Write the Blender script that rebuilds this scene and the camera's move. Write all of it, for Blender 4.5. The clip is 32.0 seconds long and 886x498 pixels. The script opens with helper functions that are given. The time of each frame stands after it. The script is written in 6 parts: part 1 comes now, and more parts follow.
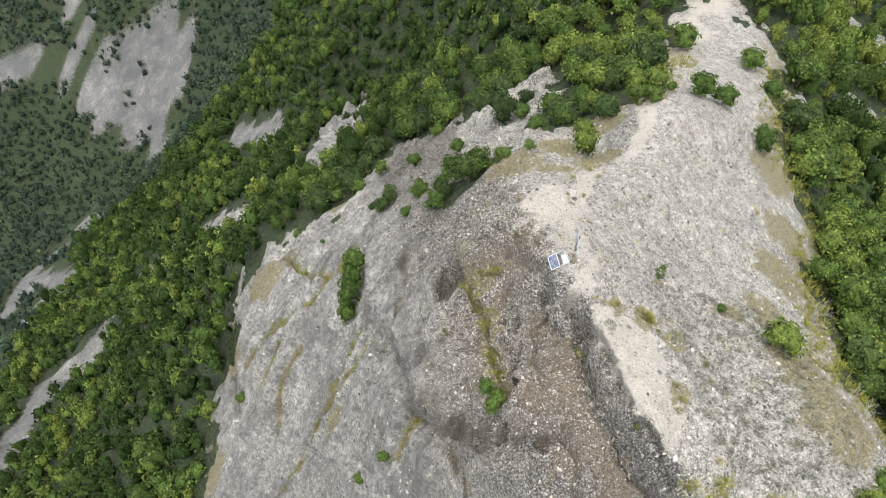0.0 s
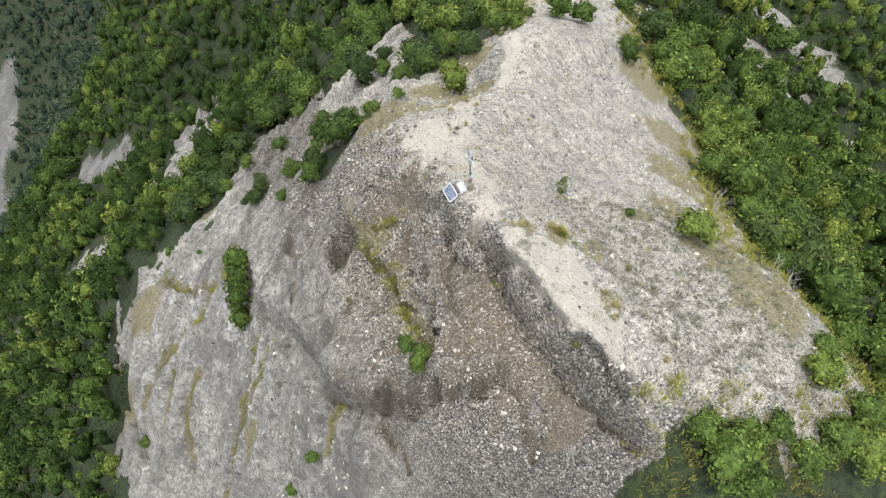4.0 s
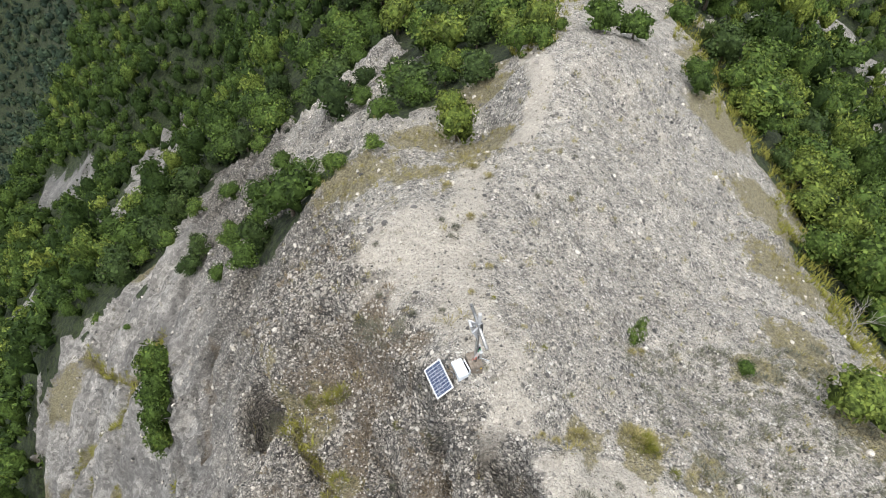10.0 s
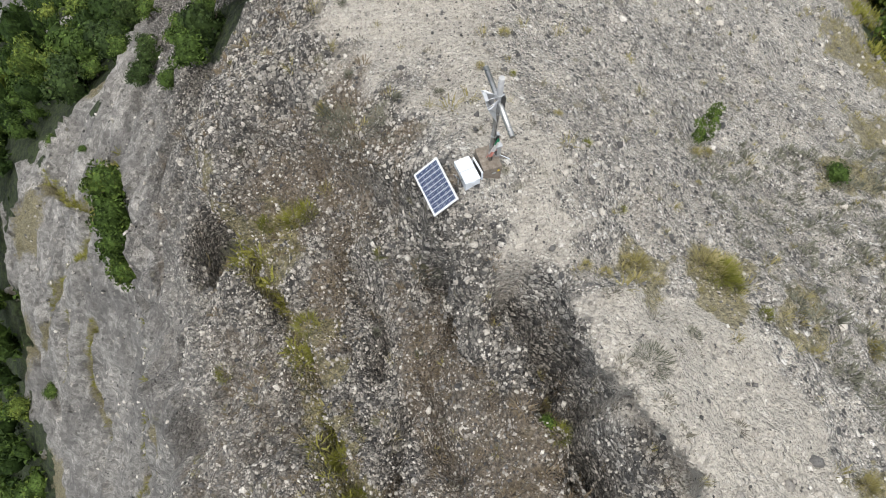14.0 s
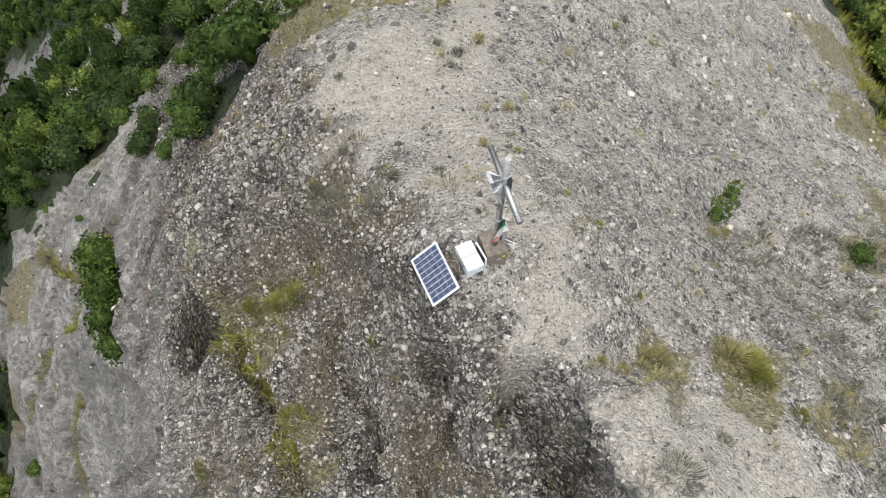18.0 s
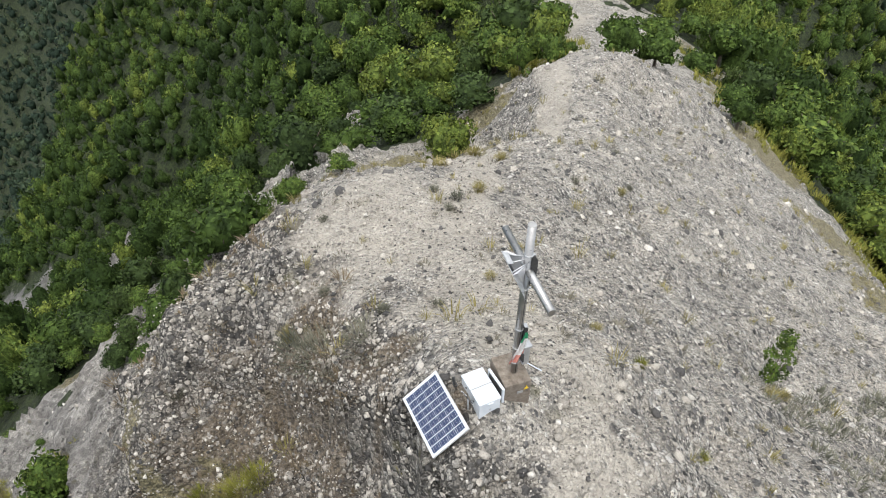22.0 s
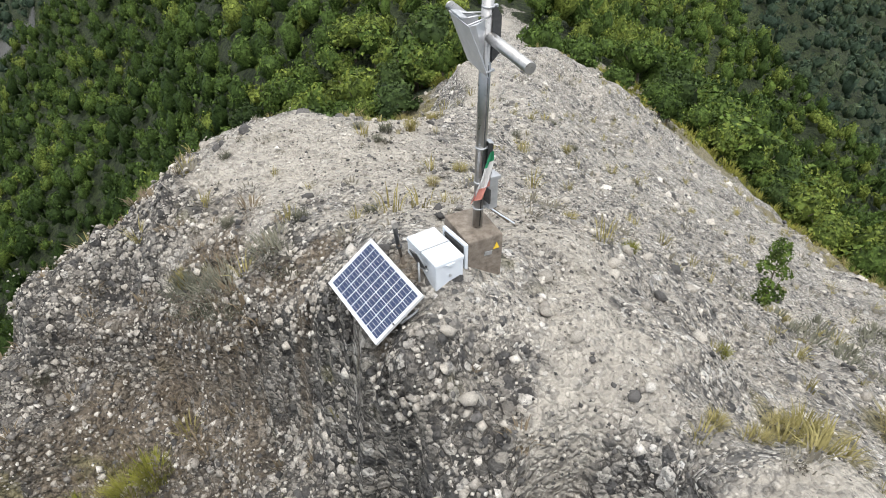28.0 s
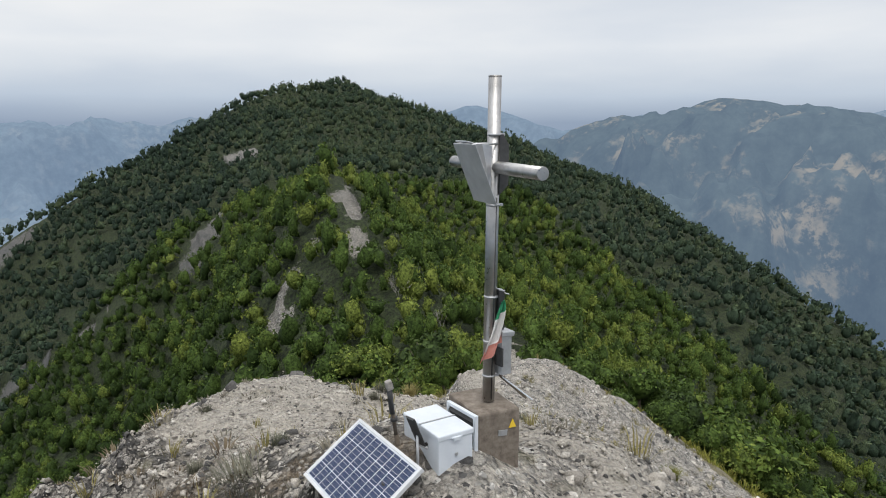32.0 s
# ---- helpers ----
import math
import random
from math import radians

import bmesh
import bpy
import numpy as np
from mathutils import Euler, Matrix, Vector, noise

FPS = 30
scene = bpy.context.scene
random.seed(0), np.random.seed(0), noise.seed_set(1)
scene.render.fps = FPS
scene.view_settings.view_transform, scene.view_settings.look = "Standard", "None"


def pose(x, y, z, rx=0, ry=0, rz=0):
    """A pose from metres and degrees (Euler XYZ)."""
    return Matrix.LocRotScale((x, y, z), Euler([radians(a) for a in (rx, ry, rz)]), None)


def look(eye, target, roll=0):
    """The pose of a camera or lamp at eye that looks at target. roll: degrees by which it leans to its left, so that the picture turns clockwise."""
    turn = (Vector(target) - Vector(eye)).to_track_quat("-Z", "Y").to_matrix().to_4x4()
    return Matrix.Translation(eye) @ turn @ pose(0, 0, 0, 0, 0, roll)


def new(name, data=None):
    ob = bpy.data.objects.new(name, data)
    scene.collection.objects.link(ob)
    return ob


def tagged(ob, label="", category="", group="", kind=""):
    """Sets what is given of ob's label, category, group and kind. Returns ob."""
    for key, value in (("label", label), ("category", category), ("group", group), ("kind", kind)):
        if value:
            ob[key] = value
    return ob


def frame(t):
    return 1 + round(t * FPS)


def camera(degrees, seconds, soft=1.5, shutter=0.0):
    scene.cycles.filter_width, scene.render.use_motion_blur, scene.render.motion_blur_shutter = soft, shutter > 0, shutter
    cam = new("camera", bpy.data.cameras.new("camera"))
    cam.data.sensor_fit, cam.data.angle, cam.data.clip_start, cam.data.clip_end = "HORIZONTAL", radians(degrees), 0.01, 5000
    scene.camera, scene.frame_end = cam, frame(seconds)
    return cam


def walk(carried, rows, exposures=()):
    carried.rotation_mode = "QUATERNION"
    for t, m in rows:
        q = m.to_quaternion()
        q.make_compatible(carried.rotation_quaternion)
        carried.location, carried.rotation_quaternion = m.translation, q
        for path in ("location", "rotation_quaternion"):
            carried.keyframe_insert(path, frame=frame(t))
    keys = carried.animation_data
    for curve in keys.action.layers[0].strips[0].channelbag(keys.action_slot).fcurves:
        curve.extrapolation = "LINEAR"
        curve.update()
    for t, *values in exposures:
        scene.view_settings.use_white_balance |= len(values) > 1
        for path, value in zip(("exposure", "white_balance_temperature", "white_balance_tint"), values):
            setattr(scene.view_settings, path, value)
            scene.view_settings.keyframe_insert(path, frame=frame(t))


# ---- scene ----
# camera: a drone that sinks from high over the ridge to the cross
cam = camera(64.8, 32.0, 1.0)
# seconds, x, y, z, pitch, yaw
PATH = [
    (0.0, -8.22, -25.59, 36.18, -54.12, -0.00),
    (0.5, -8.18, -25.56, 35.44, -54.13, -3.07),
    (1.0, -8.17, -25.50, 34.74, -54.17, -5.01),
    (1.5, -8.20, -25.44, 34.05, -54.22, -6.71),
    (2.0, -8.20, -25.39, 33.32, -54.26, -8.56),
    (2.5, -8.20, -25.33, 32.65, -54.34, -8.98),
    (3.0, -8.20, -25.31, 31.89, -54.34, -8.95),
    (3.5, -8.24, -25.31, 31.16, -54.32, -12.75),
    (4.0, -8.27, -25.27, 30.50, -54.40, -14.92),
    (4.5, -8.29, -25.25, 29.78, -54.44, -14.85),
    (6.5, -7.88, -23.79, 26.73, -54.57, -14.34),
    (7.0, -7.51, -22.52, 25.74, -54.56, -14.18),
    (7.5, -7.04, -20.84, 24.75, -54.53, -14.07),
    (8.0, -6.39, -18.77, 23.61, -54.50, -13.91),
    (8.5, -5.58, -16.39, 22.42, -54.44, -13.74),
    (9.0, -4.67, -13.69, 21.16, -54.28, -13.68),
    (9.5, -3.85, -11.08, 19.96, -54.01, -13.88),
    (10.0, -3.24, -9.05, 18.84, -54.02, -14.09),
    (10.5, -2.89, -7.63, 17.75, -53.98, -14.36),
    (11.0, -2.77, -6.77, 16.83, -53.97, -14.38),
    (11.5, -2.71, -6.49, 16.03, -54.00, -14.42),
    (12.0, -2.65, -6.51, 15.27, -55.75, -14.50),
    (12.5, -2.62, -6.51, 14.54, -59.36, -14.62),
    (13.0, -2.61, -6.51, 13.79, -62.86, -14.83),
    (13.5, -2.64, -6.45, 13.02, -66.34, -14.94),
    (14.0, -2.67, -6.41, 12.29, -68.14, -15.02),
    (14.5, -2.69, -6.38, 11.95, -68.19, -14.95),
    (16.5, -2.38, -5.50, 11.62, -69.56, -14.81),
    (17.0, -2.40, -5.49, 11.54, -66.20, -14.84),
    (17.5, -2.39, -5.51, 11.47, -63.06, -14.76),
    (18.0, -2.40, -5.52, 11.26, -62.62, -14.75),
    (18.5, -2.43, -5.52, 10.76, -62.62, -14.88),
    (19.0, -2.43, -5.48, 10.24, -62.51, -14.81),
    (19.5, -2.45, -5.47, 9.73, -59.82, -14.79),
    (20.0, -2.46, -5.46, 9.21, -56.41, -14.87),
    (20.5, -2.47, -5.44, 8.75, -53.21, -14.80),
    (21.0, -2.47, -5.43, 8.40, -49.89, -14.67),
    (21.5, -2.49, -5.42, 8.13, -46.55, -14.67),
    (22.0, -2.49, -5.41, 7.84, -43.32, -15.53),
    (22.5, -2.48, -5.43, 7.34, -42.09, -16.18),
    (23.0, -2.50, -5.40, 6.66, -42.11, -16.44),
    (23.5, -2.45, -5.40, 6.16, -42.11, -20.55),
    (24.0, -2.47, -5.39, 6.00, -42.19, -22.61),
    (24.5, -2.48, -5.40, 5.99, -41.84, -22.63),
    (26.5, -2.49, -5.29, 4.74, -38.92, -22.62),
    (27.0, -2.51, -5.19, 4.42, -38.84, -22.56),
    (27.5, -2.50, -5.16, 4.27, -38.89, -22.59),
    (28.0, -2.50, -5.17, 4.16, -38.05, -22.61),
    (28.5, -2.47, -5.16, 4.08, -34.63, -22.59),
    (29.0, -2.46, -5.14, 3.99, -31.17, -22.54),
    (29.5, -2.47, -5.13, 3.78, -27.63, -22.63),
    (30.0, -2.49, -5.10, 3.53, -24.30, -22.64),
    (30.5, -2.48, -5.10, 3.23, -20.75, -22.61),
    (31.0, -2.48, -5.08, 2.93, -17.25, -22.59),
    (31.5, -2.48, -5.06, 2.58, -13.71, -22.60),
    (32.0, -2.48, -5.03, 2.29, -10.24, -22.61),
]
walk(cam, [(t, pose(x, y, z, 90 + p, 0, w)) for t, x, y, z, p, w in PATH], [(0, 0.58), (4, 0.56), (9, 0.42), (13, 0.12), (20, 0.06), (23, 0.2), (27, 0.22), (29, 0.28), (30, 0.32), (31.2, 0.5), (31.8, -0.2), (32, -0.33)])

# ---------------------------------------------------------------- light
world = bpy.data.worlds.new("world")
scene.world = world
world.use_nodes = True
wn, wl = world.node_tree.nodes, world.node_tree.links
sky = wn.new("ShaderNodeTexSky")
sky.sky_type, sky.sun_disc = "NISHITA", False
sky.sun_elevation, sky.sun_rotation = radians(67), radians(190)
sky.air_density, sky.dust_density = 1.0, 3.0
dim = wn.new("ShaderNodeVectorMath")
dim.operation = "SCALE"
dim.inputs["Scale"].default_value = 0.1
wl.new(sky.outputs[0], dim.inputs[0])
# a closed layer of cloud under the blue, thinner and bluer towards the horizon
coord = wn.new("ShaderNodeTexCoord")
stretch = wn.new("ShaderNodeMapping")
stretch.inputs["Scale"].default_value = (1.0, 1.0, 4.5)
wl.new(coord.outputs["Generated"], stretch.inputs[0])
puffs = wn.new("ShaderNodeTexNoise")
puffs.inputs["Scale"].default_value, puffs.inputs["Detail"].default_value = 2.4, 5
wl.new(stretch.outputs[0], puffs.inputs[0])
tone = wn.new("ShaderNodeValToRGB")
tone.color_ramp.elements[0].position, tone.color_ramp.elements[0].color = 0.3, (0.8, 0.84, 0.9, 1)
tone.color_ramp.elements[1].position, tone.color_ramp.elements[1].color = 0.68, (1.0, 1.0, 1.0, 1)
wl.new(puffs.outputs["Fac"], tone.inputs[0])
split = wn.new("ShaderNodeSeparateXYZ")
wl.new(coord.outputs["Generated"], split.inputs[0])
low = wn.new("ShaderNodeValToRGB")
low.color_ramp.elements[0].position, low.color_ramp.elements[0].color = 0.0, (0.36, 0.44, 0.56, 1)
low.color_ramp.elements[1].position, low.color_ramp.elements[1].color = 0.1, (0.95, 0.96, 0.97, 1)
high = low.color_ramp.elements.new(0.4)
high.color = (0.74, 0.75, 0.77, 1)
zenith = low.color_ramp.elements.new(1.0)
zenith.color = (2.0, 2.0, 2.0, 1)
mid = low.color_ramp.elements.new(0.035)
mid.color = (0.62, 0.7, 0.8, 1)
wl.new(split.outputs["Z"], low.inputs[0])
veil = wn.new("ShaderNodeMix")
veil.data_type, veil.blend_type = "RGBA", "MULTIPLY"
veil.inputs[0].default_value = 1.0
wl.new(tone.outputs[0], veil.inputs[6])
wl.new(low.outputs[0], veil.inputs[7])
cover = wn.new("ShaderNodeMix")
cover.data_type = "RGBA"
cover.inputs[0].default_value = 0.9
wl.new(dim.outputs[0], cover.inputs[6])
wl.new(veil.outputs[2], cover.inputs[7])
wl.new(cover.outputs[2], wn["Background"].inputs[0])
wn["Background"].inputs[1].default_value = 1.26
sun = new("sun", bpy.data.lights.new("sun", "SUN"))
sun.data.energy, sun.data.angle, sun.data.color = 1.7, radians(20), (1, 0.96, 0.9)
sun.matrix_world = look((-6, -34, 80), (0, 0, 0))

# ---------------------------------------------------------------- landform
def vnoise(x, y, seed=0):
    """Smooth value noise between -1 and 1 over arrays."""
    xi, yi = np.floor(x).astype(np.int64), np.floor(y).astype(np.int64)
    u, v = x - xi, y - yi
    u, v = u * u * u * (u * (u * 6 - 15) + 10), v * v * v * (v * (v * 6 - 15) + 10)

    def h(a, b):
        n = (a * 374761393 + b * 668265263 + seed * 982451653) & 0x7FFFFFFF
        n = ((n ^ (n >> 13)) * 1274126177) & 0x7FFFFFFF
        return ((n ^ (n >> 16)) & 0xFFFF) / 32767.5 - 1.0
    a, b, c, e = h(xi, yi), h(xi + 1, yi), h(xi, yi + 1), h(xi + 1, yi + 1)
    return (a * (1 - u) + b * u) * (1 - v) + (c * (1 - u) + e * u) * v


def fbm(x, y, octaves=4, seed=0):
    s, a, k = 0.0, 1.0, 1.0
    for o in range(octaves):
        s = s + a * vnoise(x * k + 17.3 * o, y * k - 9.1 * o, seed + o)
        a, k = a * 0.5, k * 2.03
    return s


# the lines of the land, each from south to north: x, y, height over the foot of the cross
CREST = [(5.3, -13.4, -2.1), (4.9, -12.3, -2.0), (4.2, -8.5, -1.7), (2.3, -4, -1.25), (2.5, -3, -1.6)]
SUMMIT = [(0.5, -1.6, -1.05), (0.1, -0.5, -0.52), (0.1, 0.6, -0.6), (-0.4, 2.5, -1.45), (-0.4, 5.5, -2.55), (-1.2, 8.8, -2.9), (0.8, 9.3, -3.5), (3.1, 11.5, -5.2), (8, 17.7, -9.2),
          (9.8, 23.5, -10.0), (14.5, 27, -11.0), (21, 47, -20.8), (24, 62, -21.5), (23, 76, -18.5), (22.8, 87, -13.5), (24.5, 102, -9.5), (26, 116, -7), (38, 165, -19), (52, 250, -8), (80, 350, 8), (109, 431, 27), (150, 560, -20), (200, 800, -150)]
NORTH_KNOB = [(6.2, 10.4, -5.3), (11.2, 17.5, -9.1), (11.5, 20.5, -9.1), (13.4, 22.6, -9.0), (15.0, 23.6, -9.4), (17.0, 22.0, -10.6), (16.0, 18.2, -11.0), (18.2, 15.0, -12.5)]
KNOB_WEST = [(5.6, 15.5, -9.4), (6.8, 19.0, -11.2), (7.2, 21.4, -12.8), (8.2, 25.0, -13.2)]
SLAB_FOOT = [(3.6, -13.4, -4.6), (1.6, -9.4, -3.3), (0.5, -6.5, -2.9), (0.2, -3.4, -2.5)]
SLAB_LIP = [(4.7, -13.2, -2.3), (3.9, -12.0, -2.1), (2.2, -8.4, -1.7), (1.2, -5.6, -1.4), (0.9, -3.5, -1.4)]
WEST_BROW = [(-0.45, -2.6, -2.3), (-0.5, -0.9, -0.66), (-0.85, -0.3, -0.6), (-1.15, 0.5, -0.95), (-1.7, 2.3, -1.8), (-2.7, 3.8, -2.85), (-4.9, 5.7, -4.1), (-4.1, 7.8, -4.3), (-3.2, 9.6, -5.0)]
WEST_FACE = [(-1.5, -11.3, -6.6), (-1.6, -8.2, -3.5), (-1.6, -5.2, -4.2), (-1.55, -1.1, -3.5), (-2.2, 0.9, -3.8), (-3.3, 2.6, -4.4), (-4.4, 3.6, -4.9)]
WEST_LEDGE = [(0.65, -13.6, -7.2), (-4.4, -10.2, -9.8), (-6.3, -7.2, -8.8), (-7.8, -3.7, -8.5), (-3.1, -1.3, -5.5), (-3.8, 0.7, -6), (-5, 2, -6.2), (-7.1, 4.4, -7), (-7.9, 7.4, -8.8), (-5, 14, -11.5), (-3.2, 21.4, -13.8),
              (6, 30, -16), (12, 50, -25)]
CLIFF = [(-5, -16, -22), (-11.6, -2.1, -16.4), (-13.5, 8, -21), (-17.7, 17, -30), (-16.8, 29.7, -32.6), (-14, 50, -42), (-20, 98, -67)]
CLIFF_FOOT = [(-14, -20, -45), (-27.7, 9.4, -50.5), (-20.5, 14, -37), (-33.7, 21.3, -50), (-23.1, 23.1, -36.3), (-37, 28.5, -53), (-29, 29.4, -43.5), (-40, 41, -55), (-34, 65, -60.5), (-36, 90, -73), (-3, 124, -48), (11, 176, -24), (-21, 206, -46)]
VALLEY = [(-60, -40, -110), (-80, 20, -115), (-110, 57, -138), (-130, 102, -163), (-170, 150, -205), (-260, 190, -262)]
FIN_TOP = [(-242, 262, -206), (-216, 256, -197), (-185, 244, -187), (-163, 248, -177), (-134, 248, -162)]
FIN_FOOT = [(-202, 216, -218), (-180, 213, -207), (-166, 203, -201), (-143, 191, -197), (-121, 199, -183)]
EAST_LOW = [(6.5, -4.2, -3.2), (2.9, -2.3, -2.0), (3.1, -0.8, -2.15), (1.7, 0.6, -1.05), (4.2, 4.8, -3.65), (5.9, 5.6, -4.6)]
EAST_SHOULDER = [(10, -12.4, -4.2), (8.4, -0.3, -5.8), (7.7, 8.7, -6.4), (15.3, 18.6, -11.2), (30, 47, -20.5), (40, 92, -24), (60, 154, -30), (136, 402, 9)]
EAST_SLOPE = [(18, -14, -7.2), (18.6, -7.4, -7.4), (15.5, -2, -8), (14, 5.3, -9.6), (20.2, 18.5, -13.5), (28.5, 22, -19), (48, 41, -31), (59, 70, -38), (89, 115, -40), (156, 362, 2)]
EAST_FOOT = [(40, -25, -28), (25, 10.5, -17.5), (45, 22, -34), (80, 45, -60), (205, 134, -70), (211, 175, -68), (216, 243, -44), (184, 315, -17)]
EAST_FAR = [(120, -40, -110), (180, 40, -120), (280, 130, -190), (340, 260, -200), (320, 450, -190)]
HILL_WEST = [(-60, 320, -45), (-31, 354, -30), (1.7, 375, -13), (51, 411, 13)]
HILL_BACK = [(-130, 330, -100), (-90, 430, -90), (0, 520, -80)]
SOUTH = [(-30, -40, -70), (5, -30, -16), (20, -60, -40), (0, -140, -110), (90, -120, -100)]
OUTER = [(1500 * math.cos(a), 1500 * math.sin(a), -420.0) for a in np.arange(0, 6.28, 0.52)]


def along(line):
    """A line's own points and those half way along its longer reaches."""
    out = [line[0]]
    for a, b in zip(line, line[1:]):
        if math.dist(a, b) > 4:
            out.append(tuple((p + q) / 2 for p, q in zip(a, b)))
        out.append(b)
    return out


ANCHORS = np.array(sum((along(l) for l in (CREST, SUMMIT, NORTH_KNOB, KNOB_WEST, SLAB_FOOT, SLAB_LIP, WEST_BROW, WEST_FACE, EAST_LOW, WEST_LEDGE, CLIFF, CLIFF_FOOT, VALLEY, EAST_SHOULDER, EAST_SLOPE, EAST_FOOT, EAST_FAR, HILL_WEST, HILL_BACK, FIN_TOP, FIN_FOOT)), []) + SOUTH + OUTER)


def spread(x, y, p):
    return np.sqrt((x[:, None] - p[None, :, 0]) ** 2 + (y[:, None] - p[None, :, 1]) ** 2 + 0.3)


_k = spread(ANCHORS[:, 0], ANCHORS[:, 1], ANCHORS)
WEIGHTS = np.linalg.solve(_k + 0.02 * np.eye(len(_k)), ANCHORS[:, 2] + 40)


def land(x, y):
    """The smooth height of the land."""
    x, y = np.asarray(x, float).ravel(), np.asarray(y, float).ravel()
    z = np.empty_like(x)
    for i in range(0, len(x), 20000):
        z[i:i + 20000] = spread(x[i:i + 20000], y[i:i + 20000], ANCHORS) @ WEIGHTS - 40
    return z


# lines along which the rock breaks off sharply, and how far from them the ground is drawn to the edge
EDGES = [([(5.4, -15.6), (3.7, -13.1), (1.9, -8.9), (0.85, -6.0), (0.5, -3.4)], 0.8),
         ([(-0.4, -4.3), (-0.8, -3.0), (-1.05, -1.2), (-1.4, 0.0), (-1.8, 1.2), (-2.6, 2.4), (-3.6, 3.5), (-5.0, 4.5), (-5.6, 5.6), (-5.2, 7.6)], 0.8),
         ([(-16.3, 12.7), (-13.0, 5.0), (-11.0, -1.0), (-9.4, -5.0), (-6.7, -7.5), (-3.8, -8.5), (-3.0, -9.6), (-1.2, -9.7)], 1.5)]


def crisp(x, y):
    """Draws the ground near the edges apart, so that the slope between turns into a face."""
    for line, w in EDGES:
        best, nx, ny = np.full(x.shape, 1e9), np.zeros(x.shape), np.zeros(x.shape)
        for (ax, ay), (bx, by) in zip(line, line[1:]):
            ex, ey = bx - ax, by - ay
            k = np.clip(((x - ax) * ex + (y - ay) * ey) / (ex * ex + ey * ey), 0, 1)
            dx, dy = x - ax - k * ex, y - ay - k * ey
            d = np.hypot(dx, dy)
            m = d < best
            best, nx, ny = np.where(m, d, best), np.where(m, dx, nx), np.where(m, dy, ny)
        k = np.clip(best / w, 1e-4, 1)
        push = w * (k ** 0.35 - k)
        x, y = x + nx / np.maximum(best, 1e-4) * push, y + ny / np.maximum(best, 1e-4) * push
    return x, y


# ledges of the rock, each from north to south with its high side to the east: line, height of the step, how far the step is felt, how far its lip hangs over
SCARPS = [([(-12.0, 14), (-12.4, 9), (-12.5, 3.5), (-11.6, 0.5), (-10.6, -2.6)], 1.8, 1.5, 0.45),
          ([(-10.9, -1.8), (-10.4, -3.0), (-9.4, -5.0), (-7.8, -6.4), (-6.4, -7.6), (-4.8, -8.2)], 3.6, 1.7, 0.9),
          ([(-5.2, -8.0), (-4.2, -8.5), (-3.4, -9.0), (-2.2, -9.5), (-1.4, -9.6), (-0.4, -9.3)], 1.7, 0.9, 0.45),
          ([(-6.8, 7.3), (-6.9, 6.0), (-6.6, 4.8), (-6.1, 3.2), (-5.9, 2.4)], 2.6, 1.2, 0.75),
          ([(-6.0, 2.6), (-5.3, 0.6), (-4.8, -1.4), (-4.6, -3.5), (-4.1, -5.0), (-3.6, -5.8), (-3.5, -6.9), (-4.0, -8.2)], 1.1, 0.8, 0.35),
          ([(-3.2, 2.0), (-3.4, 0.8), (-3.8, -1.3), (-3.7, -3.1), (-3.4, -4.6), (-2.9, -5.6)], 0.9, 0.5, 0.3),
          ([(-1.55, 0.5), (-1.4, -0.4), (-1.25, -1.2), (-1.1, -2.9), (-0.75, -3.9), (-0.1, -4.3)], 1.0, 0.5, 0.35),
          ([(0.85, -2.4), (1.0, -4.1), (1.5, -5.4), (2.2, -6.9), (2.7, -9.4), (3.6, -11.2), (4.6, -13.0), (5.0, -13.8)], 1.5, 0.9, 0.35),
          ([(0.15, -4.6), (0.3, -6.4), (0.8, -8.6), (2.0, -10.0), (3.1, -12.2), (4.4, -14.2)], 0.7, 0.5, 0.2),
          ([(-17.2, 21), (-16.4, 15.4), (-16.8, 12.5), (-16.2, 8.2)], 2.2, 1.6, 0.4),
          ([(-2.0, 3.4), (-2.4, 2.2), (-2.3, 0.9), (-2.5, -0.6)], 0.5, 0.4, 0.15),
          ([(1.7, -5.0), (1.75, -4.2), (2.2, -3.7), (3.0, -3.5), (3.9, -3.7)], -0.14, 0.3, 0.0)]


def ledge_sides(x, y, line):
    """For each place: its distance from a line, its side of it, how far along it lies from both ends, and the way out to the west."""
    best, side, way, run = np.full(x.shape, 1e9), np.zeros(x.shape), np.zeros(x.shape), 0.0
    ox, oy = np.zeros(x.shape), np.zeros(x.shape)
    for (ax, ay), (bx, by) in zip(line, line[1:]):
        ex, ey = bx - ax, by - ay
        length = math.hypot(ex, ey)
        k = np.clip(((x - ax) * ex + (y - ay) * ey) / length ** 2, 0, 1)
        d = np.hypot(x - ax - k * ex, y - ay - k * ey)
        m = d < best
        best = np.where(m, d, best)
        side = np.where(m, (ex * (y - ay) - ey * (x - ax)) / length, side)
        way = np.where(m, run + k * length, way)
        ox, oy = np.where(m, ey / length, ox), np.where(m, -ex / length, oy)
        run += length
    soft = min(1.2, run / 3)
    return best, side, ramp(way, 0.02, soft) * ramp(run - way, 0.02, soft), ox, oy


def ledge_warp(x, y):
    return x + 0.22 * fbm(x * 1.1, y * 1.1, 3, 74), y + 0.22 * fbm(x * 1.1, y * 1.1, 3, 75)


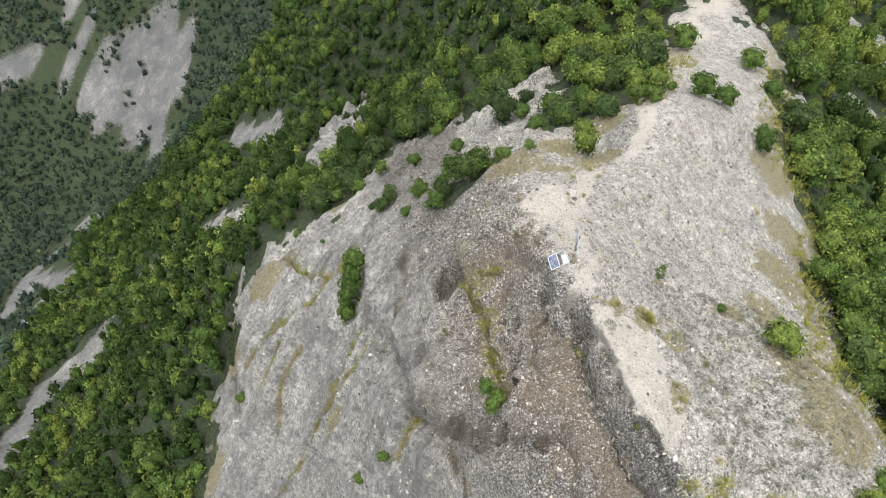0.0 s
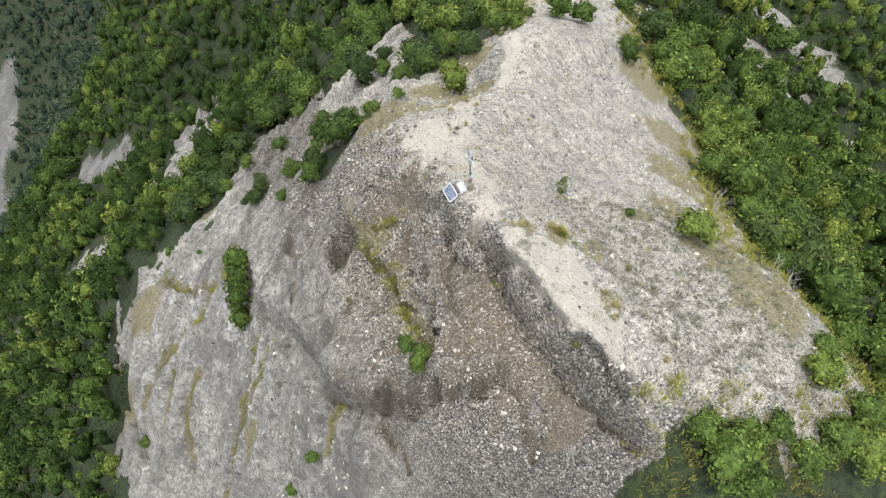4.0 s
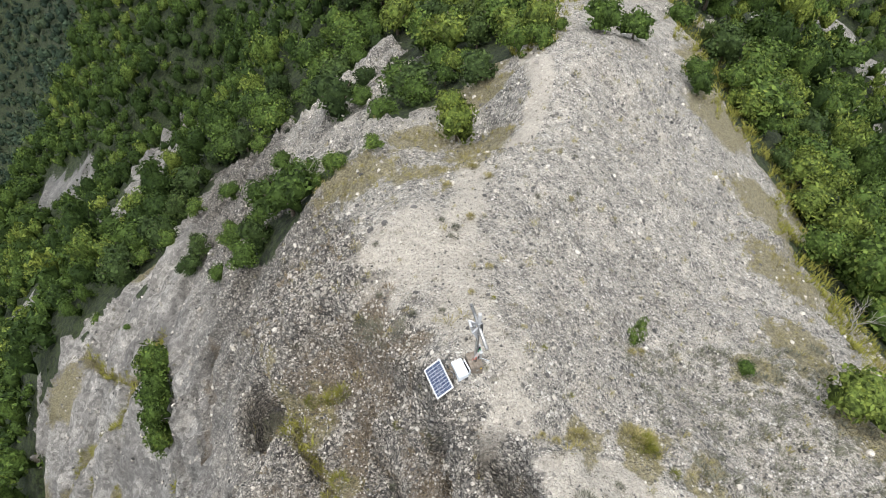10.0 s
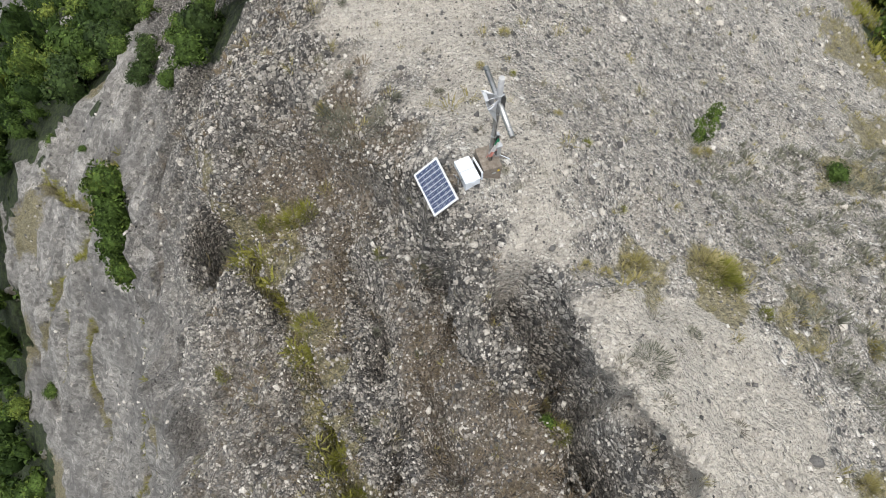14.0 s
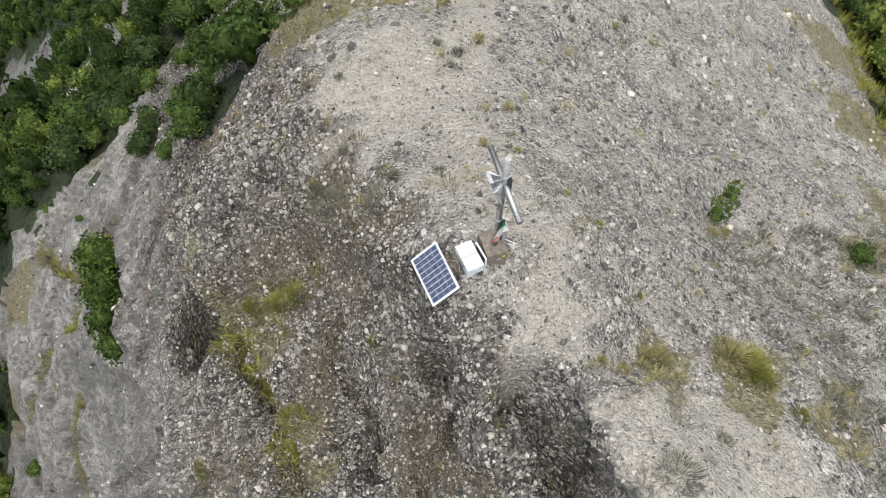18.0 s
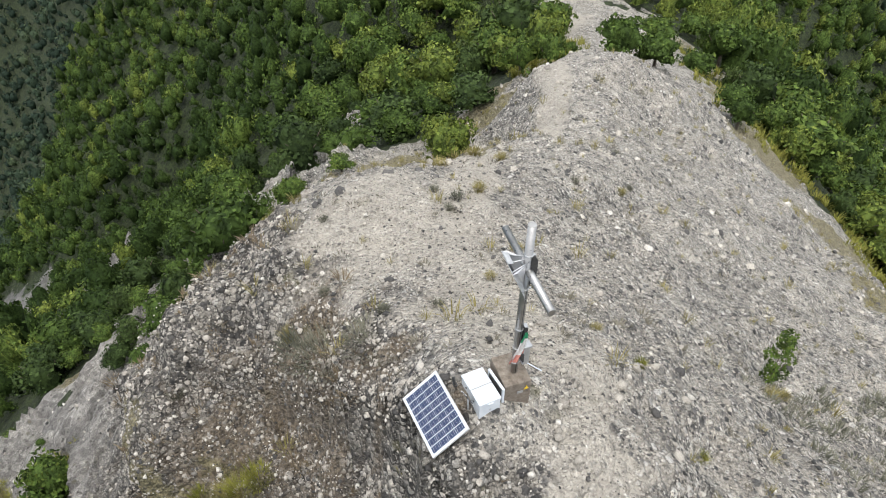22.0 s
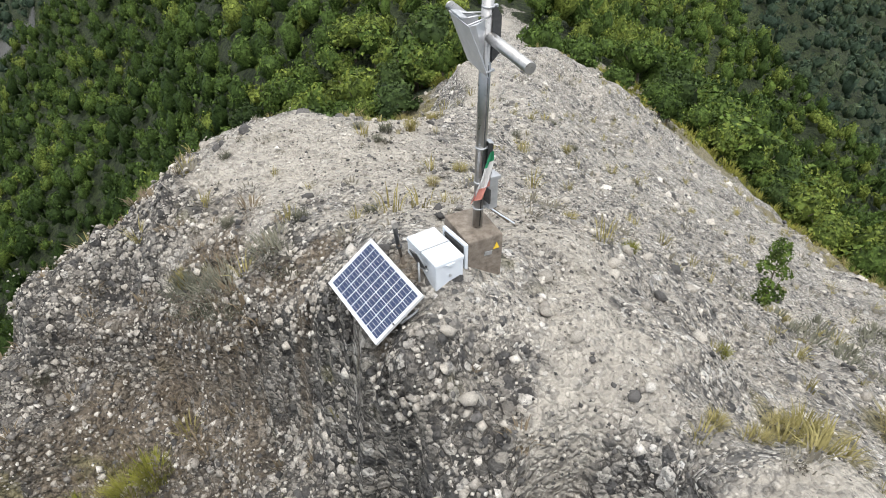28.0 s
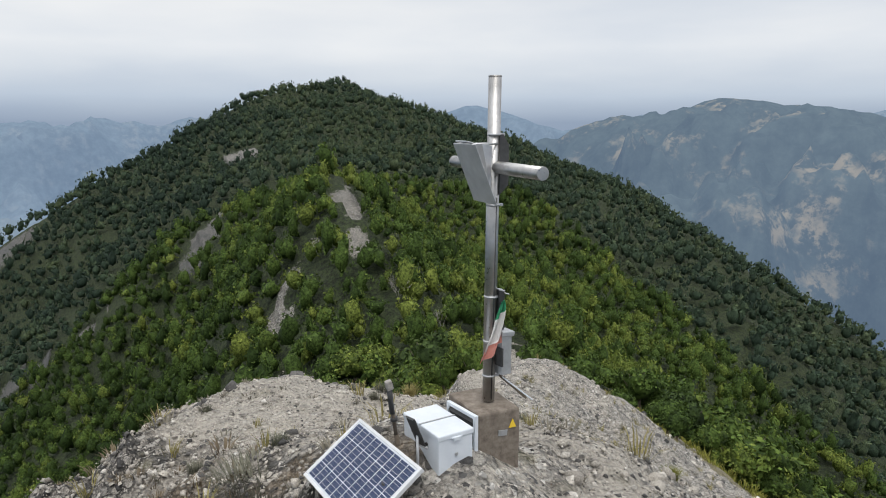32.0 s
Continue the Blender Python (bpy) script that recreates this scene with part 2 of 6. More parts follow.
def ledges(x, y):
    """The steps of all ledges: up on the east side of each line, down on the west side, fading away from it."""
    z = np.zeros_like(x)
    x, y = ledge_warp(x, y)
    for line, high, reach, over in SCARPS:
        best, side, ends, ox, oy = ledge_sides(x, y, line)
        z += 0.5 * high * ends * np.clip(side / (0.05 + 0.03 * reach), -1, 1) * np.exp(-best / reach)
    return z


def overhang(x, y):
    """Draws the lip of each ledge out over its foot."""
    shape = np.shape(x)
    x, y = np.asarray(x, float).ravel(), np.asarray(y, float).ravel()
    wx, wy = ledge_warp(x, y)
    near = (x > -19) & (x < 7) & (y > -16) & (y < 23)
    dx, dy = np.zeros_like(x), np.zeros_like(x)
    for line, high, reach, over in SCARPS:
        best, side, ends, ox, oy = ledge_sides(wx[near], wy[near], line)
        push = over * ends * np.clip(side / (0.05 + 0.03 * reach), -1, 1) * np.exp(-best / (1.5 * over + 0.01))
        dx[near] += push * ox
        dy[near] += push * oy
    return (x + dx).reshape(shape), (y + dy).reshape(shape)


def inside(x, y, poly):
    """Signed distance to the outline of a patch in plan, positive inside."""
    best, odd = np.full(x.shape, 1e9), np.zeros(x.shape, bool)
    for (ax, ay), (bx, by) in zip(poly, poly[1:] + poly[:1]):
        ex, ey = bx - ax, by - ay
        k = np.clip(((x - ax) * ex + (y - ay) * ey) / (ex * ex + ey * ey), 0, 1)
        best = np.minimum(best, np.hypot(x - ax - k * ex, y - ay - k * ey))
        odd ^= ((ay > y) != (by > y)) & (x < ex * (y - ay) / (ey if ey else 1e-9) + ax)
    return np.where(odd, best, -best)


def near_line(x, y, line):
    """Distance to a line in plan."""
    best = np.full(x.shape, 1e9)
    for (ax, ay), (bx, by) in zip(line, line[1:]):
        ex, ey = bx - ax, by - ay
        k = np.clip(((x - ax) * ex + (y - ay) * ey) / (ex * ex + ey * ey), 0, 1)
        best = np.minimum(best, np.hypot(x - ax - k * ex, y - ay - k * ey))
    return best


def ramp(v, lo, hi):
    k = np.clip((v - lo) / (hi - lo), 0, 1)
    return k * k * (3 - 2 * k)


# bare rock in plan
MAIN_ROCK = [(-52, -6), (-46, 8), (-43, 17), (-41, 23), (-41, 33), (-31, 38), (-19, 30), (-13.5, 26), (-7.5, 16), (-4.6, 19), (-1.5, 23.5), (3.5, 27.6), (10.7, 28.5), (14, 32), (21, 46),
             (22, 52), (28, 61), (33, 61), (35, 48), (31, 34), (27, 25), (30, 20.5), (29.5, 15), (25, 9.5), (24, 4), (21, -2.5), (24, -7), (25.5, -12), (22, -15.5), (16.5, -17), (12.5, -18.6), (9.5, -16), (6.5, -15.2), (0, -22), (-14, -28), (-44, -34)]
SCAR = [(-36.2, 66.7), (-33.2, 76), (-25.7, 93), (-21, 82), (-25.9, 60.4), (-30.5, 56.4)]
STRIP = [(-28.6, 32.6), (-24.8, 36), (-19.8, 38), (-16.7, 50), (-9.7, 47.5), (-4.8, 46.5), (-0.4, 46), (5.4, 47), (5.2, 37.4), (1, 25), (-4, 22), (-8, 20), (-13, 22), (-18.8, 25)]
FAR_CLIFF = [(-191, 242), (-178, 249), (-156, 249), (-134, 249), (-122, 241), (-116, 226), (-129, 217), (-133, 196), (-149, 195), (-174, 213), (-183, 226)]
BANDS = [([(-185, 115), (-181, 137), (-141, 113)], 4.7), ([(-167, 100), (-153, 112), (-138, 111)], 4.7), ([(-123, 57), (-104, 61)], 4.7), ([(-130, 40), (-123, 53)], 5.0), ([(-88, 78), (-77, 79.5), (-54, 66), (-46, 58)], 3.4), ([(-98, 66), (-103, 57)], 3.9), ([(-66, 115), (-50, 100)], 3.9),
         ([(-170, 148), (-161, 162)], 5.4), ([(-262, 268), (-216, 257), (-190, 247)], 6.2), ([(-200, 300), (-188, 270), (-180, 250)], 4.7), ([(77, 69), (84, 64.5), (94, 57)], 3.4), ([(60, 76), (66, 77), (69, 72)], 2.4), ([(48, 46), (58, 50), (70, 52.7), (77, 50)], 3.6), ([(82, 48), (88.5, 44), (89, 34)], 2.2), ([(22.7, 85), (24, 96), (27, 113)], 1.3), ([(4, 168), (10, 180), (17, 194)], 3.2),
         ([(10.8, 82), (12.5, 88), (17.5, 90)], 1.1), ([(-13, 182), (-29, 193), (-45, 211)], 2.2), ([(-64, 300), (-50, 322)], 7.8), ([(30, 273), (32, 280)], 6.2)]
SLAB = [(0.75, -3.0), (2.0, -2.7), (4.4, -3.4), (5.2, -5), (5.6, -10), (4.5, -12.4), (3.2, -10.5), (2.1, -8.1), (1.2, -5.2)]
PATH_NORTH = [(0.6, 1.2), (0.8, 5.4), (2.7, 9.8), (4.2, 14.5), (8.6, 17.5), (10.6, 21.7), (11.6, 26.2), (16, 34), (22, 47), (26, 56), (29, 62)]
CRACKS = [[(0.1, -2.3), (0.55, -3.3), (0.6, -5.7), (1.3, -8.7), (2.7, -11.6), (4.9, -15.2)], [(-6.9, 5.2), (-6.2, 2.6), (-5.2, -0.7), (-5, -4.3), (-4.4, -6.6)], [(-7.6, -6.4), (-5.8, -8.6), (-4.1, -8.6), (-2.6, -9), (-1.7, -10)],
          [(-1, -0.6), (-2.2, -3.2), (-2.1, -5.5)], [(-17, 11), (-20, 9.6), (-23.3, 5.8), (-29, 1.9)], [(-19.2, 8.2), (-22.2, 6.3), (-25.5, 4.5)], [(-27.5, 21.3), (-30.3, 20), (-33.7, 15.6)], [(-7.9, -7.4), (-6.5, -10.1)], [(-11.2, -4), (-12, -5.2)], [(-31, 32.5), (-24, 23.5), (-19, 21)],
          [(-26.1, 2.9), (-23.1, 6.9), (-18.6, 7.3), (-15.2, 7.1)], [(-18.9, 23.8), (-24.7, 20.5), (-32, 22.6), (-37.4, 20.2)], [(-11.1, -2.8), (-7.9, -6.2), (-5, -8.3), (-3.5, -9.1), (-0.7, -9.6)], [(-12.3, 4.3), (-11.5, 9), (-12, 14.5)],
          [(-11.7, 0.2), (-13.7, 0.1), (-15.9, -1.6)], [(-40.4, 32.3), (-40.7, 26.1), (-38.3, 14.7)], [(-26.5, 16.1), (-29.9, 14.8), (-30.4, 9.5)], [(-2.9, -3.7), (-3.7, -5.9), (-5, -7.7)], [(-0.7, -9.6), (0, -11.8), (0.3, -13.6)], [(-3.3, 1.4), (-3.2, -0.4), (-2.9, -2.4)]]
# earthy hollows of the face, and the clean cobble ribs between them
BROWN = [[(-3.0, 1.1), (-2.4, 0.5), (-1.7, -1.5), (-0.4, -4.3), (-0.1, -5.2), (1.6, -9.2), (4.1, -13.7), (0.8, -13.0), (-0.3, -10.5), (-0.8, -9.3), (-2.3, -9.3), (-3.6, -8.3), (-3.2, -6.0), (-3.6, -4.0), (-3.3, -1.0)],
         [(-6.3, 5.9), (-5.4, 5.2), (-3.8, 4.6), (-1.6, 3.4), (-1.5, 1.4), (-2.4, 0.2), (-3.3, 0.6), (-4.2, 1.5), (-5.6, 2.4)], [(-10, -2), (-8, 1), (-6.2, 0.5), (-5.2, -3), (-5, -7), (-7.5, -6), (-9, -4.5)]]
RIBS = [[(-1.6, 0.2), (-0.9, -0.6), (-0.2, -2.2), (0.0, -4.0), (-0.6, -4.0), (-1.0, -3.0)], [(-3.2, 1.6), (-2.6, 0.6), (-2.9, -2.0), (-2.8, -5.2), (-3.6, -4.6), (-3.9, -2.0)], [(0.6, -3.4), (1.0, -4.1), (2.2, -6.9), (2.7, -9.4), (4.6, -13.0), (3.9, -13.2), (1.8, -9.4), (0.7, -6.4), (0.3, -4.6)]]
# where the dusty top ends and the bare cobble face to the west begins
FACE_EDGE = [(6, -15.5), (4.5, -12.3), (3.0, -9.8), (1.75, -6.4), (1.05, -4.6), (0.6, -2.7), (0.2, -1.9), (-0.3, -0.8), (-0.9, 0), (-1.1, 1.3), (-1.0, 2.6), (-1.9, 4.4), (-2.2, 6.5), (-2.6, 10), (-3.4, 17), (-6, 25)]



def face(x, y):
    """1 on the cobble face west of the top, 0 on the dusty top."""
    return ramp(np.interp(y, [p[1] for p in FACE_EDGE], [p[0] for p in FACE_EDGE]) - x, -0.15, 0.35)


def lumps(x, y, seed):
    """Rounded bulges, one unit apart, with creases between them: 0 in the creases, 1 on top."""
    ix, iy = np.floor(x).astype(np.int64), np.floor(y).astype(np.int64)
    best = np.full(x.shape, 9.0)
    for a in (-1, 0, 1):
        for b in (-1, 0, 1):
            h = ((ix + a) * 374761393 + (iy + b) * 668265263 + seed * 974711) & 0x7FFFFFFF
            h = (h ^ (h >> 13)) * 1274126177 & 0x7FFFFFFF
            best = np.minimum(best, (ix + a + (h % 1000) / 1000 - x) ** 2 + (iy + b + (h // 1000 % 1000) / 1000 - y) ** 2)
    return 1 - np.clip(np.sqrt(best), 0, 1)


def rockiness(x, y):
    """How bare the ground is, 0 to 1."""
    w = 1.6 * fbm(x * 0.35, y * 0.35, 3, 5) * np.clip(np.hypot(x, y) / 25, 0.25, 2.5)
    r = ramp(inside(x, y, MAIN_ROCK) + w, -0.6, 0.8)
    for p in (SCAR, STRIP, FAR_CLIFF):
        r = np.maximum(r, ramp(inside(x, y, p) + w, -0.8, 1.2))
    for line, half in BANDS:
        r = np.maximum(r, ramp(half - near_line(x, y, line) + 0.5 * w, -0.6, 0.8))
    return r


def ground(x, y):
    """The height of the land with its bulges, runnels and cracks."""
    shape = np.shape(x)
    x, y = np.asarray(x, float).ravel(), np.asarray(y, float).ravel()
    jag = 0.22 * np.clip(np.hypot(x, y - 2) / 4, 0.15, 1)
    z = land(*crisp(x + jag * fbm(x * 0.9, y * 0.9, 3, 61), y + jag * fbm(x * 0.9, y * 0.9, 3, 67)))
    far = np.hypot(x - 2, y - 4)
    bare = rockiness(x, y)
    wall = ramp(-x + 0.25 * y, 1.0, 6.0) * bare
    across, down = 0.66 * x - 0.75 * y, 0.75 * x + 0.66 * y

    def runnel(k, stretch, seed):
        return 0.6 - 1.3 * np.abs(fbm(k * across + 0.25 * fbm(down * 0.1, across * 0.1, 2, seed + 3), stretch * down, 3, seed))
    # runnels down the west wall, bulges on it, roughness everywhere
    z = z + wall * ramp(far, 4, 16) * (1.7 * runnel(0.17, 0.03, 21) + 0.9 * runnel(0.45, 0.07, 24) + 0.35 * runnel(1.3, 0.2, 27))
    z = z + np.clip(far / 12, 0.25, 1.6) * bare * (0.16 * fbm(x * 0.55, y * 0.55, 3, 3)) * np.clip(far / 3, 0.1, 1)
    z = z + bare * (0.06 * fbm(x * 2.3, y * 2.3, 3, 8) + 0.05 * (0.5 - np.abs(fbm(x * 3.1, y * 3.1, 2, 44))) + wall * (0.22 * (0.5 - np.abs(fbm(x * 1.3, y * 1.3, 3, 9))) + 0.5 * ramp(vnoise(x * 0.45, y * 0.45, 12), 0.1, 0.35) * ramp(far, 5, 12)))
    z = z + (1 - bare) * ramp(far, 15, 120) * 2.2 * fbm(x * 0.045, y * 0.045, 4, 13)
    # blocks and cobbles of the bare face
    f = face(x + 0.4 * fbm(x, y, 2, 71), y) * bare * np.clip((far - 2.5) / 3, 0.35, 1)
    wx, wy = x + 0.3 * fbm(x * 0.8, y * 0.8, 2, 72), y + 0.3 * fbm(x * 0.8, y * 0.8, 2, 73)
    z = z + f * (0.55 * lumps(wx * 0.55, wy * 0.42, 5) + 0.22 * lumps(wx * 1.4, wy * 1.1, 6) + 0.12 * lumps(wx * 3.6, wy * 3.2, 7) - 0.5)
    z = z + bare * 0.05 * lumps(x * 2.7, y * 2.7, 8)
    z = z + bare * ledges(x, y)
    wide = np.clip(far / 22, 1, 2.2)
    for n, c in enumerate(CRACKS):
        d = near_line(x + 0.25 * fbm(x * 1.3, y * 1.3, 2, 81), y + 0.25 * fbm(x * 1.3, y * 1.3, 2, 82), c) / wide
        z = z - (3.0 - 1.7 * ramp(-y, 5, 9) if n == 0 else 0.9 * wide) * np.exp(-(d / (0.32 if n == 0 else 0.22)) ** 2) - 0.3 * np.exp(-(d / 0.7) ** 2)
    z = z - 4.6 * np.exp(-((((x + 7.7) / 1.2) ** 2 + ((y - 4.6) / 1.8) ** 2) ** 2))
    return z.reshape(shape)


# ---------------------------------------------------------------- materials
class Mat:
    """A node material with a Principled shader and short ways to add nodes."""

    def __init__(self, name, rough=0.8, metal=0.0):
        self.m = bpy.data.materials.new(name)
        self.m.use_nodes = True
        self.n, self.l = self.m.node_tree.nodes, self.m.node_tree.links
        self.b = self.n["Principled BSDF"]
        self.b.inputs["Roughness"].default_value, self.b.inputs["Metallic"].default_value = rough, metal
        self.co = self.n.new("ShaderNodeTexCoord")

    def put(self, node, socket, value):
        if isinstance(value, bpy.types.NodeSocket):
            self.l.new(value, node.inputs[socket])
        elif value is not None:
            node.inputs[socket].default_value = value

    def noise(self, scale, detail=4, rough=0.55, vec=None):
        t = self.n.new("ShaderNodeTexNoise")
        t.inputs["Scale"].default_value, t.inputs["Detail"].default_value, t.inputs["Roughness"].default_value = scale, detail, rough
        self.l.new(vec or self.co.outputs["Object"], t.inputs["Vector"])
        return t.outputs["Fac"]

    def voronoi(self, scale, feature="F1", out="Distance", vec=None, jitter=1.0):
        t = self.n.new("ShaderNodeTexVoronoi")
        t.feature = feature
        t.inputs["Scale"].default_value, t.inputs["Randomness"].default_value = scale, jitter
        self.l.new(vec or self.co.outputs["Object"], t.inputs["Vector"])
        return t.outputs[out]

    def ramp(self, fac, *stops):
        t = self.n.new("ShaderNodeValToRGB")
        e = t.color_ramp.elements
        for i, (p, c) in enumerate(stops):
            s = e[i] if i < 2 else e.new(p)
            s.position, s.color = p, ((c, c, c, 1) if isinstance(c, (int, float)) else (*c, 1))
        self.l.new(fac, t.inputs[0])
        return t.outputs[0]

    def mix(self, fac, a, b, mode="MIX"):
        t = self.n.new("ShaderNodeMix")
        t.data_type, t.blend_type = "RGBA", mode
        for k, v in ((0, fac), (6, a), (7, b)):
            if isinstance(v, tuple):
                v = (*v, 1)
            self.put(t, k, v)
        return t.outputs[2]

    def math(self, op, a, b=0.0):
        t = self.n.new("ShaderNodeMath")
        t.operation = op
        self.put(t, 0, a)
        self.put(t, 1, b)
        return t.outputs[0]

    def attr(self, name):
        t = self.n.new("ShaderNodeAttribute")
        t.attribute_name = name
        return t.outputs["Fac"]

    def chance(self):
        return self.n.new("ShaderNodeObjectInfo").outputs["Random"]

    def island(self):
        return self.n.new("ShaderNodeNewGeometry").outputs["Random Per Island"]

    def bump(self, height, strength=0.5, depth=0.02, under=None):
        t = self.n.new("ShaderNodeBump")
        t.inputs["Strength"].default_value, t.inputs["Distance"].default_value = strength, depth
        self.l.new(height, t.inputs["Height"])
        if under:
            self.l.new(under, t.inputs["Normal"])
        self.l.new(t.outputs[0], self.b.inputs["Normal"])
        return t.outputs[0]

    def color(self, v):
        self.put(self.b, "Base Color", (*v, 1) if isinstance(v, tuple) else v)
        return self.m

    def rough(self, v):
        self.put(self.b, "Roughness", v)


def conglomerate(name):
    """Pale grey conglomerate: cemented pebbles of many greys in a sandy bed, with soil and dry grass."""
    a = Mat(name, 0.92)
    big = a.noise(0.5, 6, 0.6)
    fine = a.noise(11, 6, 0.75)
    warp = a.n.new("ShaderNodeVectorMath")
    warp.operation = "MULTIPLY_ADD"
    swirl = a.n.new("ShaderNodeTexNoise")
    swirl.inputs["Scale"].default_value, swirl.inputs["Detail"].default_value = 9.0, 3
    a.l.new(a.co.outputs["Object"], swirl.inputs["Vector"])
    a.l.new(swirl.outputs["Color"], warp.inputs[0])
    warp.inputs[1].default_value = (0.11, 0.11, 0.11)
    a.l.new(a.co.outputs["Object"], warp.inputs[2])
    vec = warp.outputs[0]

    def cells(scale, where=vec):
        """Stones of one size: distance from the middle, and two random numbers for each."""
        t = a.n.new("ShaderNodeTexVoronoi")
        t.inputs["Scale"].default_value = scale
        a.l.new(where, t.inputs["Vector"])
        g = a.n.new("ShaderNodeSeparateColor")
        a.l.new(t.outputs["Color"], g.inputs[0])
        return t.outputs["Distance"], g.outputs[0], g.outputs[2]

    def greys(u):
        return a.ramp(u, (0.0, (0.04, 0.04, 0.042)), (0.2, (0.13, 0.128, 0.126)), (0.42, (0.34, 0.32, 0.29)), (0.75, (0.58, 0.545, 0.485)), (1.0, (0.88, 0.85, 0.8)))
    up = a.n.new("ShaderNodeSeparateXYZ")
    a.l.new(a.n.new("ShaderNodeNewGeometry").outputs["True Normal"], up.inputs[0])
    steep = a.ramp(up.outputs["Z"], (0.45, 1.0), (0.84, 0.0))
    wall = a.attr("wall")
    # sandy bed with grit in it; more stones stand out of it in some stretches than in others
    d3, u3, k3 = cells(36)
    d2, u2, k2 = cells(16)
    d1, u1, k1 = cells(7.0)
    bed = a.ramp(big, (0.25, (0.47, 0.425, 0.36)), (0.5, (0.64, 0.585, 0.5)), (0.75, (0.76, 0.7, 0.605)))
    bed = a.mix(1.0, bed, a.ramp(a.noise(24, 7, 0.85), (0.36, 0.35), (0.5, 1.0), (0.62, 1.3)), "MULTIPLY")
    show = a.math("ADD", a.ramp(a.noise(1.1, 6, 0.7), (0.4, 0.05), (0.62, 0.5)), a.math("MULTIPLY", a.math("MAXIMUM", steep, a.attr("face")), 0.5))
    c = a.mix(a.math("ADD", a.math("MULTIPLY", show, 0.5), 0.25), bed, greys(u3))
    # dark joints: earth, and the shade between the stones put into the colour
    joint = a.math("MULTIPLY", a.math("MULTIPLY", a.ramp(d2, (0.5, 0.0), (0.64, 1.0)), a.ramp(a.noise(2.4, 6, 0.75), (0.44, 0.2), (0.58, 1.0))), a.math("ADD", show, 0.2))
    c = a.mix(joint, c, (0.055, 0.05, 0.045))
    for d, u, k, lo_ in ((d2, u2, k2, 0.7), (d1, u1, k1, 0.95)):
        there = a.math("GREATER_THAN", a.math("ADD", k, show), lo_)
        c = a.mix(a.math("MULTIPLY", there, a.ramp(d, (0.5, 0.92), (0.58, 0.0))), c, greys(u))
        # dark rim round each stone, the shade of its gap put into the colour
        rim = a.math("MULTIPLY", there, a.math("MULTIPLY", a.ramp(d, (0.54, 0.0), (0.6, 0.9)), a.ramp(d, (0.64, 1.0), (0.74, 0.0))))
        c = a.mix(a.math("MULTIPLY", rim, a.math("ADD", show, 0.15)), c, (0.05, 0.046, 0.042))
    streak = a.n.new("ShaderNodeMapping")
    streak.vector_type = "TEXTURE"
    streak.inputs["Rotation"].default_value = (0, 0, radians(41))
    streak.inputs["Scale"].default_value = (5.0, 0.42, 2.2)
    a.l.new(a.co.outputs["Object"], streak.inputs[0])
    # the high west wall: washed paler grey, with long thin seams and dark weathering streaks
    c = a.mix(a.math("MULTIPLY", wall, 0.68), c, a.mix(fine, (0.3, 0.275, 0.262), (0.72, 0.695, 0.645)))
    for scale, lo_, hi_ in ((2.6, 0.62, 1.3), (0.95, 0.78, 1.16), (0.3, 0.85, 1.1)):
        d, u, k = cells(scale)
        c = a.mix(a.math("ADD", a.math("MULTIPLY", wall, 0.55), 0.4), c, a.mix(1.0, c, a.ramp(u, (0.05, lo_), (0.95, hi_)), "MULTIPLY"))
    # dark dots in place of holes, their shade put into the colour
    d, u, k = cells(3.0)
    hole_dark = a.math("MULTIPLY", a.ramp(d, (0.2, 0.9), (0.32, 0.0)), a.math("GREATER_THAN", k, 0.72))
    c = a.mix(a.math("MULTIPLY", hole_dark, a.math("ADD", a.math("MULTIPLY", wall, 0.3), 0.5)), c, (0.09, 0.085, 0.07))
    for scale, lo_, hi_, amount in ((0.5, 0.36, 0.42, 0.55), (1.4, 0.36, 0.42, 0.6), (3.4, 0.37, 0.43, 0.6)):
        line = a.noise(scale, 5, 0.7, streak.outputs[0])
        c = a.mix(a.math("MULTIPLY", wall, a.ramp(line, (lo_, amount), (hi_, 0.0))), c, (0.15, 0.145, 0.135))
    line = a.noise(1.9, 4, 0.65, streak.outputs[0])
    c = a.mix(a.math("MULTIPLY", wall, a.ramp(line, (0.6, 0.0), (0.68, 0.55))), c, (0.66, 0.64, 0.6))
    drip = a.n.new("ShaderNodeMapping")
    drip.inputs["Scale"].default_value = (1, 1, 0.12)
    a.l.new(a.co.outputs["Object"], drip.inputs[0])
    run = a.noise(0.16, 7, 0.72, drip.outputs[0])
    c = a.mix(a.math("MULTIPLY", wall, a.ramp(run, (0.4, 0.6), (0.54, 0.0))), c, (0.15, 0.145, 0.14))
    # lichen-grey weathering: on the cobble face, and on the old cliffs far off
    c = a.mix(a.attr("face"), c, a.mix(1.0, c, (0.74, 0.725, 0.705), "MULTIPLY"))
    # black specks in clouds: lichen and grit, and the shade of small pits painted in
    speck = a.math("MULTIPLY", a.ramp(a.noise(17, 6, 0.85), (0.53, 0.0), (0.6, 0.9)), a.math("MAXIMUM", a.ramp(a.noise(0.9, 6, 0.7), (0.4, 0.3), (0.6, 1.0)), a.attr("face")))
    c = a.mix(speck, c, (0.06, 0.056, 0.052))
    old = a.math("MULTIPLY", a.attr("old"), a.ramp(a.noise(0.07, 8, 0.75, drip.outputs[0]), (0.38, 1.0), (0.62, 0.45)))
    c = a.mix(old, c, (0.11, 0.112, 0.11))
